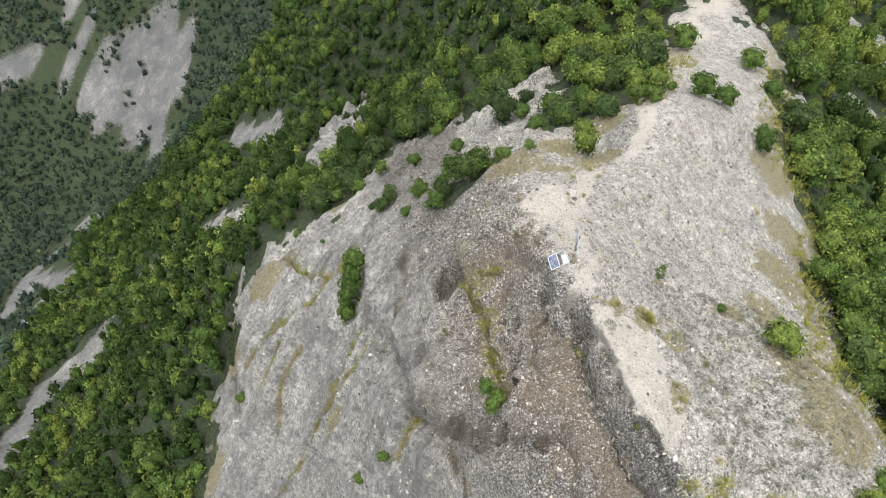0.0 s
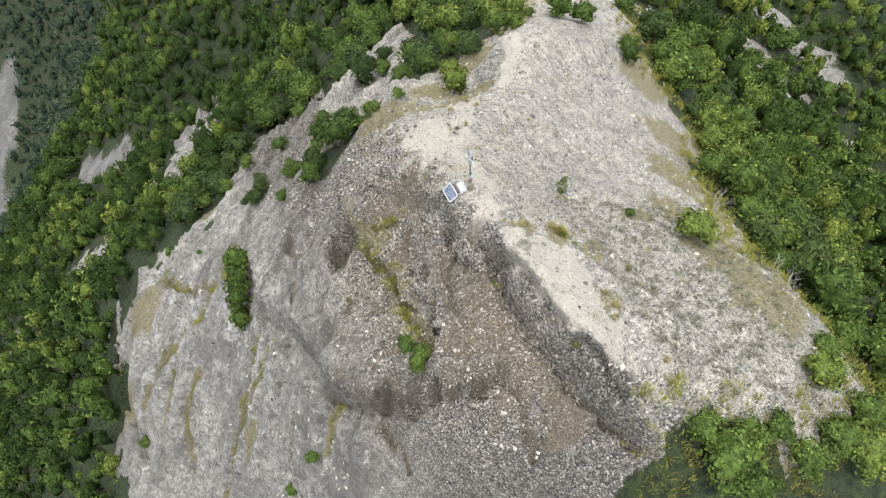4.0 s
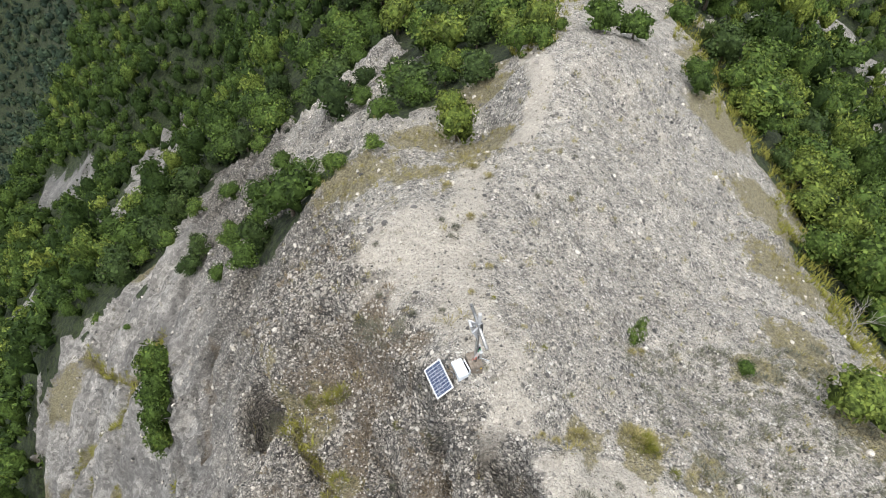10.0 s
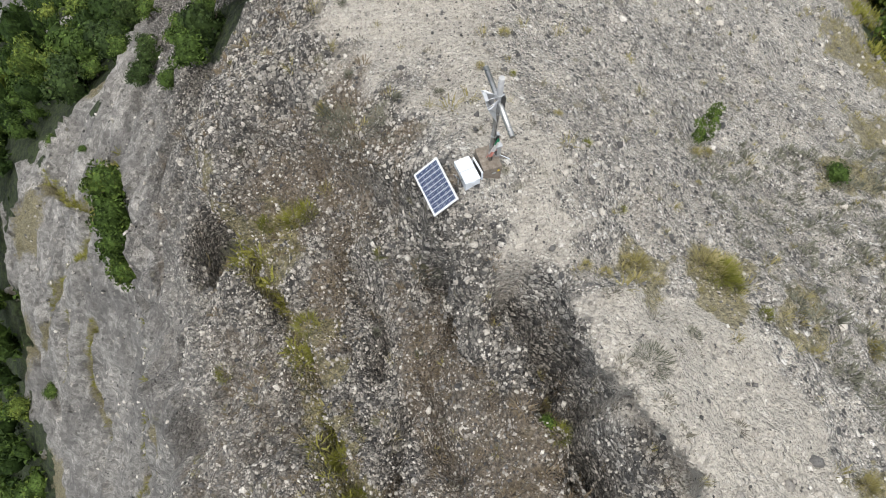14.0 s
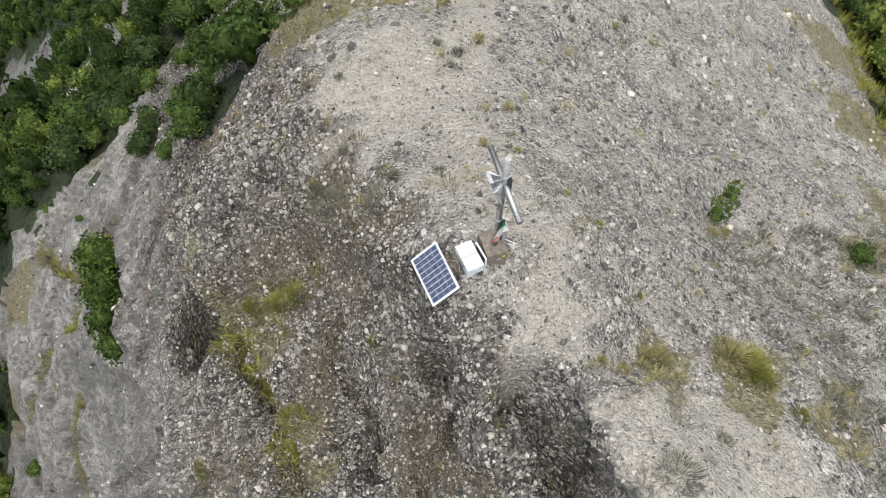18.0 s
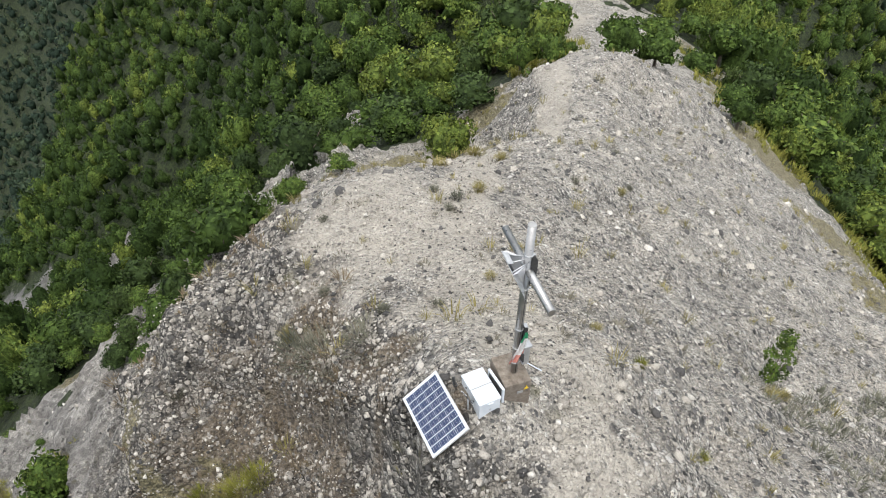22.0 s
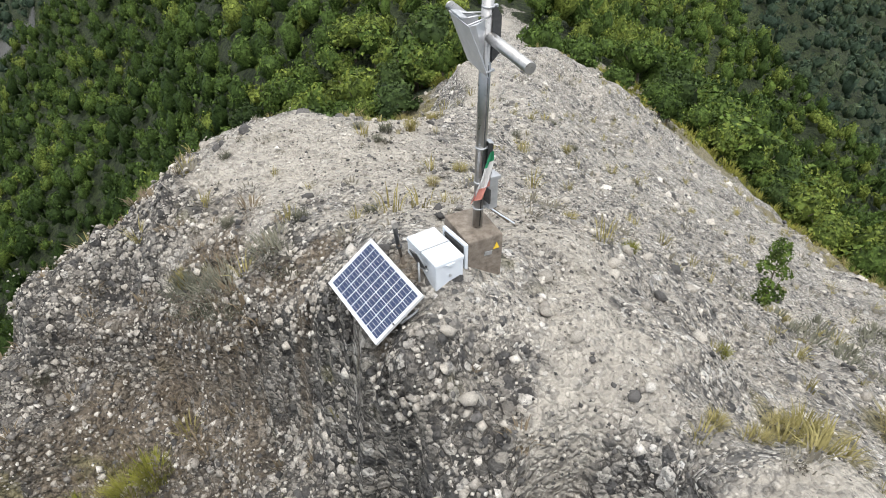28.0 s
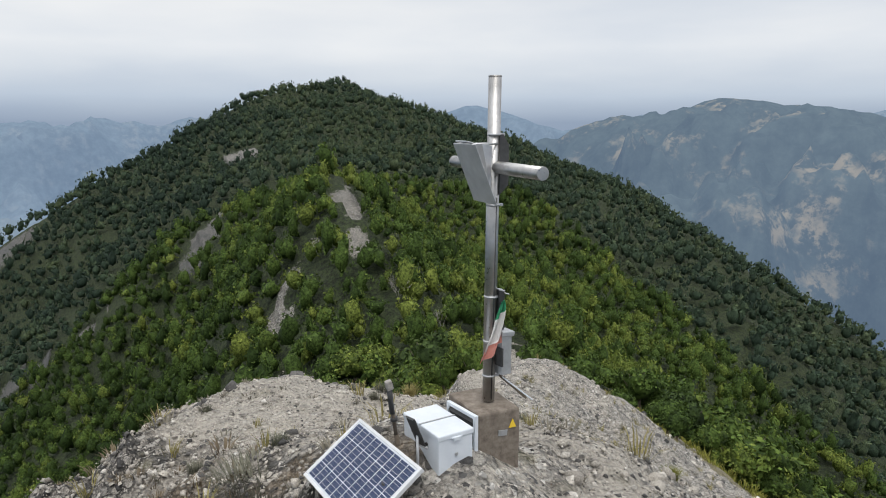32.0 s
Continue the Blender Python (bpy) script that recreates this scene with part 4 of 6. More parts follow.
def build_cross():
    o = thing("summit_cross", "brushed steel tube cross standing on a concrete block", "cross", pose(0.03, -0.005, 0))
    post = part("post", tube_bm(POLE_R, (0, 0, -0.02), (0.03, 0.01, 2.65), 32), STEEL, o)
    part("weld_seam", tube_bm(0.006, (-0.0, -POLE_R, 0.0), (0.03, -POLE_R + 0.01, 1.7), 8), STEEL_DARK, post)
    part("top_cap", tube_bm(POLE_R * 1.03, (0.03, 0.01, 2.645), (0.03, 0.01, 2.658), 32), STEEL, post)
    arm = part("arm", tube_bm(0.05, (0.055, -0.7, 1.935), (0.02, 0.77, 1.95), 32), STEEL, o)
    part("end_cap", tube_bm(0.0515, (0.0553, -0.712, 1.935), (0.055, -0.698, 1.935), 32), STEEL, arm)
    part("end_cap", tube_bm(0.0515, (0.02, 0.768, 1.95), (0.0197, 0.782, 1.95), 32), STEEL, arm)
    for z in (0.2, 0.5, 0.88, 1.64, 2.2):
        part("clamp", join_bm(tube_bm(POLE_R + 0.006, (0.012 * z, 0, z - 0.01), (0.012 * z, 0, z + 0.01), 28), slab_bm((0.03, 0.03, 0.022), pose(POLE_R + 0.012 * z + 0.01, -0.02, z), 0.003)), GALVANISED, o)
    # the plate that leans out on the west side, held at its foot and by three rods
    lo, hi, half = Vector((-0.05, 0, 1.66)), Vector((-0.24, 0, 2.13)), 0.21
    tilt = math.degrees(math.atan2(hi.x - lo.x, hi.z - lo.z))
    mid = (lo + hi) / 2
    part("plaque", slab_bm((0.006, 2 * half, (hi - lo).length), pose(mid.x, mid.y, mid.z, 0, tilt, 0), 0.002, 1), PLATE, o, "leaning grey sheet metal plaque")
    for s in (-1, 1):
        bm = bmesh.new()
        y = s * (half - 0.008)
        q = [bm.verts.new(p) for p in ((lo.x, y, lo.z), (hi.x, y, hi.z), (hi.x + 0.06, y, hi.z + 0.004), (-0.03, y * 0.35, hi.z - 0.02), (-0.04, y * 0.35, lo.z + 0.12))]
        f = bm.faces.new(q)
        e = bmesh.ops.extrude_face_region(bm, geom=[f])
        bmesh.ops.translate(bm, vec=(0, -s * 0.004, 0), verts=[g for g in e["geom"] if isinstance(g, bmesh.types.BMVert)])
        bmesh.ops.recalc_face_normals(bm, faces=bm.faces)
        part("cheek", bm, PLATE, o)
    for y in (-0.16, 0.0, 0.16):
        part("stay_rod", tube_bm(0.008, (hi.x, y, hi.z - 0.01), (0.03, y * 0.3, hi.z + 0.0), 10), GALVANISED, o)
    part("top_strip", slab_bm((0.07, 0.2, 0.012), pose(hi.x + 0.03, 0.06, hi.z + 0.012, 0, 12, 0), 0.003), GALVANISED, o)
    back = bmesh.new()
    q = [back.verts.new(p) for p in ((0.05, -0.05, 1.72), (0.13, -0.05, 1.8), (0.13, -0.05, 2.12), (0.08, -0.05, 2.2), (0.05, -0.05, 2.2))]
    f = back.faces.new(q)
    e = bmesh.ops.extrude_face_region(back, geom=[f])
    bmesh.ops.translate(back, vec=(0, 0.1, 0), verts=[g for g in e["geom"] if isinstance(g, bmesh.types.BMVert)])
    bmesh.ops.recalc_face_normals(back, faces=back.faces)
    part("back_bracket", back, STEEL_DARK, o, "dark metal bracket behind the crossing")
    board = part("board", slab_bm((0.05, 0.07, 0.66), pose(0.085, -0.02, 0.6), 0.004), BLACK, o, "narrow black board clamped to the post")
    part("board_cap", slab_bm((0.055, 0.08, 0.01), pose(0.085, -0.02, 0.935, 0, 14, 0), 0.002, 1), GALVANISED, board)


build_cross()


def build_flag():
    """A small tricolour that hangs folded from the board, its stripes slanting down."""
    o = thing("small_flag", "small faded green, white and red flag tied to the post", "flag", pose(0.06, -0.09, 0.8, 0, 0, 10))
    top, tip, n = Vector((0.06, 0.0, 0.05)), Vector((-0.13, -0.04, -0.36)), 14

    def cloth(k0, k1, name, mat):
        bm = bmesh.new()
        rows = []
        for i in range(n + 1):
            k = k0 + (k1 - k0) * i / n
            c = top.lerp(tip, k)
            wide = 0.02 + 0.2 * math.sin(min(k * 1.7, 1.35))
            row = []
            for j in range(11):
                u = j / 10 - 0.5
                fold = 0.028 * math.sin(9 * u + 5 * k) * (0.4 + k)
                row.append(bm.verts.new((c.x + u * wide * 0.95 + 0.03 * k, c.y + fold - 0.02 * k, c.z + u * wide * 0.75)))
            rows.append(row)
        for r, s in zip(rows, rows[1:]):
            for j in range(10):
                bm.faces.new((r[j], r[j + 1], s[j + 1], s[j]))
        bmesh.ops.solidify(bm, geom=bm.faces[:], thickness=0.002)
        for f in bm.faces:
            f.smooth = True
        part(name, bm, mat, o)
    cloth(0.0, 0.26, "green_stripe", CLOTH_GREEN)
    cloth(0.262, 0.78, "white_stripe", CLOTH_WHITE)
    cloth(0.782, 1.0, "red_stripe", RED)
    part("tie", tube_bm(0.004, (0.12, 0.0, 0.1), (0.05, 0.06, 0.12), 6), CLOTH_WHITE, o)


build_flag()


def build_panel():
    o = thing("solar_panel", "blue solar panel in a white frame, tilted on a bracket", "solar panel", pose(-1.144, -0.15, -0.38) @ pose(0, 0, 0, 0, 0, TURN) @ pose(0, 0, 0, 0, -35, 0))
    L, W, T = 1.04, 0.64, 0.035
    body = part("backsheet", slab_bm((W - 0.05, L - 0.05, 0.008), pose(0, 0, 0.006), 0), BACKSHEET, o)
    cw, cl = (W - 0.075) / 4, (L - 0.075) / 9
    cell = slab_bm((cw - 0.007, cl - 0.012, 0.003), None, 0.0006, 1)
    me = bpy.data.meshes.new("cell")
    cell.to_mesh(me)
    cell.free()
    me.materials.append(CELL)
    bar = slab_bm((0.0032, L - 0.08, 0.0016), None, 0)
    bar_me = bpy.data.meshes.new("busbar")
    bar.to_mesh(bar_me)
    bar.free()
    bar_me.materials.append(GALVANISED)
    for i in range(4):
        for j in range(9):
            mesh_part("cell", me, o, pose((i - 1.5) * cw, (j - 4) * cl, 0.0118))
        for s in (-0.3, 0.0, 0.3):
            mesh_part("busbar", bar_me, o, pose((i - 1.5 + s) * cw, 0, 0.0136))
    for s in (-1, 1):
        part("frame_side", slab_bm((0.026, L, T), pose(s * (W / 2 - 0.013), 0, 0.0), 0.003), ALU, o, "white aluminium frame rail")
        part("frame_end", slab_bm((W - 0.054, 0.03, T), pose(0, s * (L / 2 - 0.015), 0.0), 0.003), ALU, o, "white aluminium frame rail")
    part("junction_box", slab_bm((0.09, 0.12, 0.02), pose(0.18, 0.0, -0.012), 0.004), BLACK, o)
    # the bracket behind it
    q = (pose(-1.144, -0.15, -0.38) @ pose(0, 0, 0, 0, 0, TURN) @ pose(0, 0, 0, 0, -35, 0)).inverted()
    for s in (-0.28, 0.28):
        a, b = q @ (stand @ Vector((-0.72, s - 0.02, -0.5))), q @ (stand @ Vector((-1.1, s - 0.1, -0.52)))
        part("strut", tube_bm(0.016, a, b, 12), GALVANISED, o)
        part("rail", slab_bm((W * 0.8, 0.03, 0.02), pose(0, s - 0.05, -0.03), 0.003), GALVANISED, o)
        foot = q @ Vector((-1.18, s - 0.02, -2.0))
        part("prop", tube_bm(0.018, q @ Vector((-1.16, s - 0.02, -0.6)), foot, 12), GALVANISED, o)


build_panel()


def build_cabinet():
    m = stand @ pose(-0.48, -0.01, -0.26)
    o = thing("battery_box", "white plastic equipment box with two lids beside the block", "equipment box", m)
    part("body", slab_bm((0.32, 0.55, 0.31), pose(0, 0, -0.015), 0.012, 3), WHITE, o)
    for s in (-1, 1):
        lid = part("lid", slab_bm((0.335, 0.279, 0.05), pose(0, s * 0.1425, 0.155), 0.012, 3), WHITE, o)
        part("hinge", tube_bm(0.009, (-0.05, s * 0.285, 0.14), (0.05, s * 0.285, 0.14), 10), WHITE, lid)
    part("strap", slab_bm((0.337, 0.012, 0.006), pose(0.0, 0.0, 0.183), 0.001, 1), GALVANISED, o, "thin grey strap over the lids")
    part("latch", slab_bm((0.06, 0.014, 0.03), pose(0, -0.287, 0.13), 0.003), WHITE, o)
    part("lock", tube_bm(0.014, (0, -0.277, 0.0), (0, -0.287, 0.0), 14), GALVANISED, o, "round metal lock")
    for z, y in ((0.08, 0.12), (0.05, -0.1)):
        part("cable_gland", tube_bm(0.014, (-0.17, y, z), (-0.155, y, z), 12), BLACK, o)
    for x in (-0.14, 0.14):
        part("foot_rail", slab_bm((0.035, 0.6, 0.2), pose(x, 0, -0.27), 0.004), GALVANISED, o)


build_cabinet()


def build_back_frame():
    o = thing("louvred_panel", "white framed dark louvred panel on edge beside the block", "panel", pose(-0.247, -0.077, -0.224, 0, 0, 12))
    w, h = 0.4, 0.4
    part("backing", slab_bm((0.012, w - 0.05, h - 0.05), pose(0.006, 0, 0), 0.001, 1), BLACK, o)
    for s in (-1, 1):
        part("upright", slab_bm((0.035, 0.03, h), pose(0, s * (w / 2 - 0.015), 0), 0.004), WHITE, o)
        part("rail", slab_bm((0.035, w - 0.062, 0.03), pose(0, 0, s * (h / 2 - 0.015)), 0.004), WHITE, o)
    for i in range(7):
        part("slat", slab_bm((0.014, w - 0.064, 0.035), pose(-0.006, 0, -0.144 + i * 0.048, 0, 35, 0), 0.001, 1), STEEL_DARK, o)


build_back_frame()


def build_small_panel():
    """The little dark panel on a rod before the box, and its cable."""
    o = thing("small_solar_panel", "small dark solar panel on a thin metal rod", "solar panel", stand @ pose(-0.72, -0.1, -0.62))
    part("rod", tube_bm(0.012, (0, 0, 0), (0.0, 0, 0.5), 12), GALVANISED, o)
    panel = part("panel", slab_bm((0.012, 0.1, 0.3), pose(-0.012, 0.0, 0.53, 0, -24, 12), 0.003), STEEL_DARK, o)
    part("frame_edge", slab_bm((0.016, 0.106, 0.012), pose(-0.07, 0.005, 0.66, 0, -24, 12), 0.002), GALVANISED, panel)
    part("frame_edge", slab_bm((0.016, 0.106, 0.012), pose(0.045, -0.01, 0.4, 0, -24, 12), 0.002), GALVANISED, panel)
    prev = Vector((0.0, 0.02, 0.5))
    loops = []
    for i in range(1, 11):
        k = i / 10
        p = Vector((0.12 * k, 0.02 + 0.22 * k, 0.5 - 0.14 * math.sin(math.pi * k) - 0.05 * k))
        loops.append(tube_bm(0.006, prev, p, 6))
        prev = p
    part("cable", join_bm(*loops), BLACK, o)


build_small_panel()


def build_stick():
    """A weathered stick with a grey sensor tied to its top."""
    o = thing("sensor_stick", "weathered wooden stick with a grey sensor at its top", "post", pose(-0.74, 0.02, -0.82))
    pts = [Vector((0, 0, 0)), Vector((0.0, 0.02, 0.35)), Vector((-0.05, 0.0, 0.62)), Vector((-0.1, -0.04, 0.9))]
    part("stick", join_bm(*[tube_bm(0.024 - 0.004 * i, a, b, 9) for i, (a, b) in enumerate(zip(pts, pts[1:]))]), BARK, o)
    part("sensor", tube_bm(0.022, (-0.09, -0.03, 0.82), (-0.12, -0.05, 1.06), 14), STEEL_DARK, o, "grey tube sensor")
    part("sensor_head", slab_bm((0.055, 0.05, 0.08), pose(-0.12, -0.05, 1.07, 0, -14, 0), 0.01), DEAD_WOOD, o)
    part("tie", tube_bm(0.03, (-0.07, -0.015, 0.75), (-0.072, -0.016, 0.78), 10), BLACK, o)


build_stick()


def build_register_box():
    o = thing("register_box", "grey galvanised summit register box fixed to the post", "metal box", pose(0.135, -0.06, 0.22, 0, 0, TURN))
    part("shaft", slab_bm((0.1, 0.1, 0.34), pose(0, 0, 0.17), 0.006), GALVANISED, o)
    part("cap", slab_bm((0.13, 0.13, 0.045), pose(0.005, 0, 0.355, 0, 6, 0), 0.008), GALVANISED, o)
    part("side_plate", slab_bm((0.02, 0.11, 0.16), pose(-0.055, -0.01, 0.16), 0.003), STEEL_DARK, o)
    part("bracket", slab_bm((0.06, 0.03, 0.03), pose(-0.06, 0.04, 0.28), 0.003), GALVANISED, o)


build_register_box()


def lean(name, label, category, a, b, size, mat):
    """A strip that leans from a down to b."""
    a, b = Vector(a), Vector(b)
    m = Matrix.Translation((a + b) / 2) @ (b - a).to_track_quat("Y", "Z").to_matrix().to_4x4()
    o = thing(name, label, category, m)
    part("board", slab_bm((size[0], (b - a).length, size[1]), None, min(size) * 0.2, 1), mat, o)


lean("broken_plank", "split dark grey plank leaning from the post onto the block", "plank", (0.12, 0.02, 0.2), (0.36, -0.06, -0.03), (0.06, 0.02), BARK)
lean("white_strip", "thin white strip leaning against the block", "strip", (0.15, -0.02, 0.17), (0.41, -0.09, -0.05), (0.02, 0.01), WHITE)


# ---------------------------------------------------------------- trees and bushes
def leaf_cloud(rng, lobes, count, size, drop=0.25, loose=0.38):
    """Diamond leaves scattered over the skin of several lobes (centre, radii): verts, faces, tint offsets."""
    area = np.array([r[0] * r[2] for _, r in lobes])
    pick = rng.choice(len(lobes), count, p=area / area.sum())
    d = rng.normal(size=(count, 3))
    d[:, 2] = np.abs(d[:, 2]) * 1.15 - drop
    d /= np.linalg.norm(d, axis=1)[:, None]
    c = np.array([l[0] for l in lobes])[pick]
    r = np.array([l[1] for l in lobes])[pick]
    p = c + d * r * (1 + rng.uniform(-0.32, 0.12, (count, 1)))
    n = d + rng.normal(scale=loose, size=(count, 3))
    n /= np.linalg.norm(n, axis=1)[:, None]
    a = np.cross(n, rng.normal(size=(count, 3)))
    a /= np.linalg.norm(a, axis=1)[:, None]
    b = np.cross(n, a)
    s = size * rng.uniform(0.6, 1.35, (count, 1))
    v = np.stack([p - a * s, p - b * s * 0.62 + n * s * 0.12, p + a * s, p + b * s * 0.62 + n * s * 0.12], 1).reshape(-1, 3)
    f = np.arange(count * 4).reshape(-1, 4)
    tint = np.repeat(np.clip(0.1 * rng.normal(size=count), -0.25, 0.25), 4)
    return v, f, tint


def crown_shape(seed, lobes_n, count, leaf, tall, spread_=1.0, hull=(9, 5), three=False):
    """A crown about 2 m wide before scaling, of rounded lobes over a dome: arrays of verts, faces and tint offset."""
    rng = np.random.default_rng(seed)
    lobes = [((0, 0, tall * 0.6), (0.5, 0.5, tall * 0.34))]
    for i in range(lobes_n):
        a = 2.4 * i + rng.uniform(0, 1)
        u = rng.uniform(0.24, 0.88)
        q = 0.68 * spread_ * math.sqrt(max(0.08, 1 - ((u - 0.4) / 0.56) ** 2)) * rng.uniform(0.7, 1.1)
        r = rng.uniform(0.22, 0.4)
        lobes.append(((q * math.cos(a), q * math.sin(a), tall * u), (r, r * rng.uniform(0.85, 1.15), r * rng.uniform(0.65, 0.9))))
    v, f, t = leaf_cloud(rng, lobes, count, leaf, 0.3, 0.5)
    if three:
        # far off, three-cornered leaves do
        v, t = np.delete(v.reshape(-1, 4, 3), 3, 1).reshape(-1, 3), np.delete(t.reshape(-1, 4), 3, 1).ravel()
        v[1::3] += (v[1::3] - (v[0::3] + v[2::3]) / 2) * 0.7
        f = np.arange(len(v)).reshape(-1, 3)
    # the dense inside of the crown, a lumpy body just under the leaves, its tint lowered for the shade in there
    seg, rings = hull
    mid_ = np.array((0, 0, tall * 0.5))
    body = []
    for i in range(rings + 1):
        for j in range(seg):
            th, ph = math.pi * (i + 0.12) / (rings + 0.24), 2 * math.pi * (j + 0.5 * (i % 2)) / seg
            d = np.array((math.sin(th) * math.cos(ph), math.sin(th) * math.sin(ph), math.cos(th)))
            far = 0.3
            for c, r in lobes:
                o, e = (mid_ - np.array(c)) / np.array(r), d / np.array(r)
                k = (o @ e) ** 2 - (e @ e) * (o @ o - 1)
                if k > 0:
                    far = max(far, (-(o @ e) + math.sqrt(k)) / (e @ e))
            body.append(mid_ + d * far * 0.86 * rng.uniform(0.9, 1.04))
    bf = []
    for i in range(rings):
        for j in range(seg):
            p, q, m, n = i * seg + j, i * seg + (j + 1) % seg, (i + 1) * seg + (j + 1) % seg, (i + 1) * seg + j
            bf.append((p, n, m, q))
    bf = np.array(bf)
    if three:
        bf = np.concatenate([bf[:, :3], bf[:, [0, 2, 3]]])
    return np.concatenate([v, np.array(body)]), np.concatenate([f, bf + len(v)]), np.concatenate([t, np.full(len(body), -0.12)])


def limbs(seed, tall):
    """A tapered trunk that forks into limbs."""
    rng = random.Random(seed)
    bms = [tube_bm(0.075, (0, 0, -0.25), (0.02, 0.01, tall * 0.32), 8, False, 0.055)]
    for i in range(5):
        a = 1.26 * i + rng.uniform(-0.4, 0.4)
        p = Vector((0.02, 0.01, tall * rng.uniform(0.22, 0.32)))
        q = p + Vector((0.32 * math.cos(a), 0.32 * math.sin(a), tall * 0.22))
        e = q + Vector((0.3 * math.cos(a + 0.4), 0.3 * math.sin(a + 0.4), tall * 0.24))
        bms += [tube_bm(0.04, p, q, 6, False, 0.026), tube_bm(0.026, q, e, 5, False, 0.008)]
    bm = join_bm(*bms)
    me = bpy.data.meshes.new("trunk")
    bm.to_mesh(me)
    bm.free()
    me.materials.append(BARK)
    return me


NEAR_CROWNS = []
for k, (tall, dark) in enumerate([(1.5, 0), (1.7, 0), (1.25, 0), (1.55, 1), (1.35, 0), (1.8, 1)]):
    v, f, t = crown_shape(100 + k, 13 + k % 3, 820, 0.075, tall, 1.0, (12, 7))
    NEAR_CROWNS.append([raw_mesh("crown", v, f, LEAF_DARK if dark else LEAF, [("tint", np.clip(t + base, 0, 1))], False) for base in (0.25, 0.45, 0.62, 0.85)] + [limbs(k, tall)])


def tree(name, label, category, x, y, width, tall=1.0, kind=0, shade=1, z=None, group="", yaw=None):
    """A tree or bush as a thing with its trunk and crown."""
    if z is None:
        z = float(ground(np.array([x]), np.array([y]))[0])
    yaw = (x * 37 + y * 53) % 360 if yaw is None else yaw
    s = width / 2
    o = thing(name, label, category, pose(x, y, z, 0, 0, yaw) @ Matrix.Diagonal((s, s, s * tall, 1)), group)
    mesh_part("trunk", NEAR_CROWNS[kind][4], o)
    mesh_part("crown", NEAR_CROWNS[kind][shade], o)
    return o


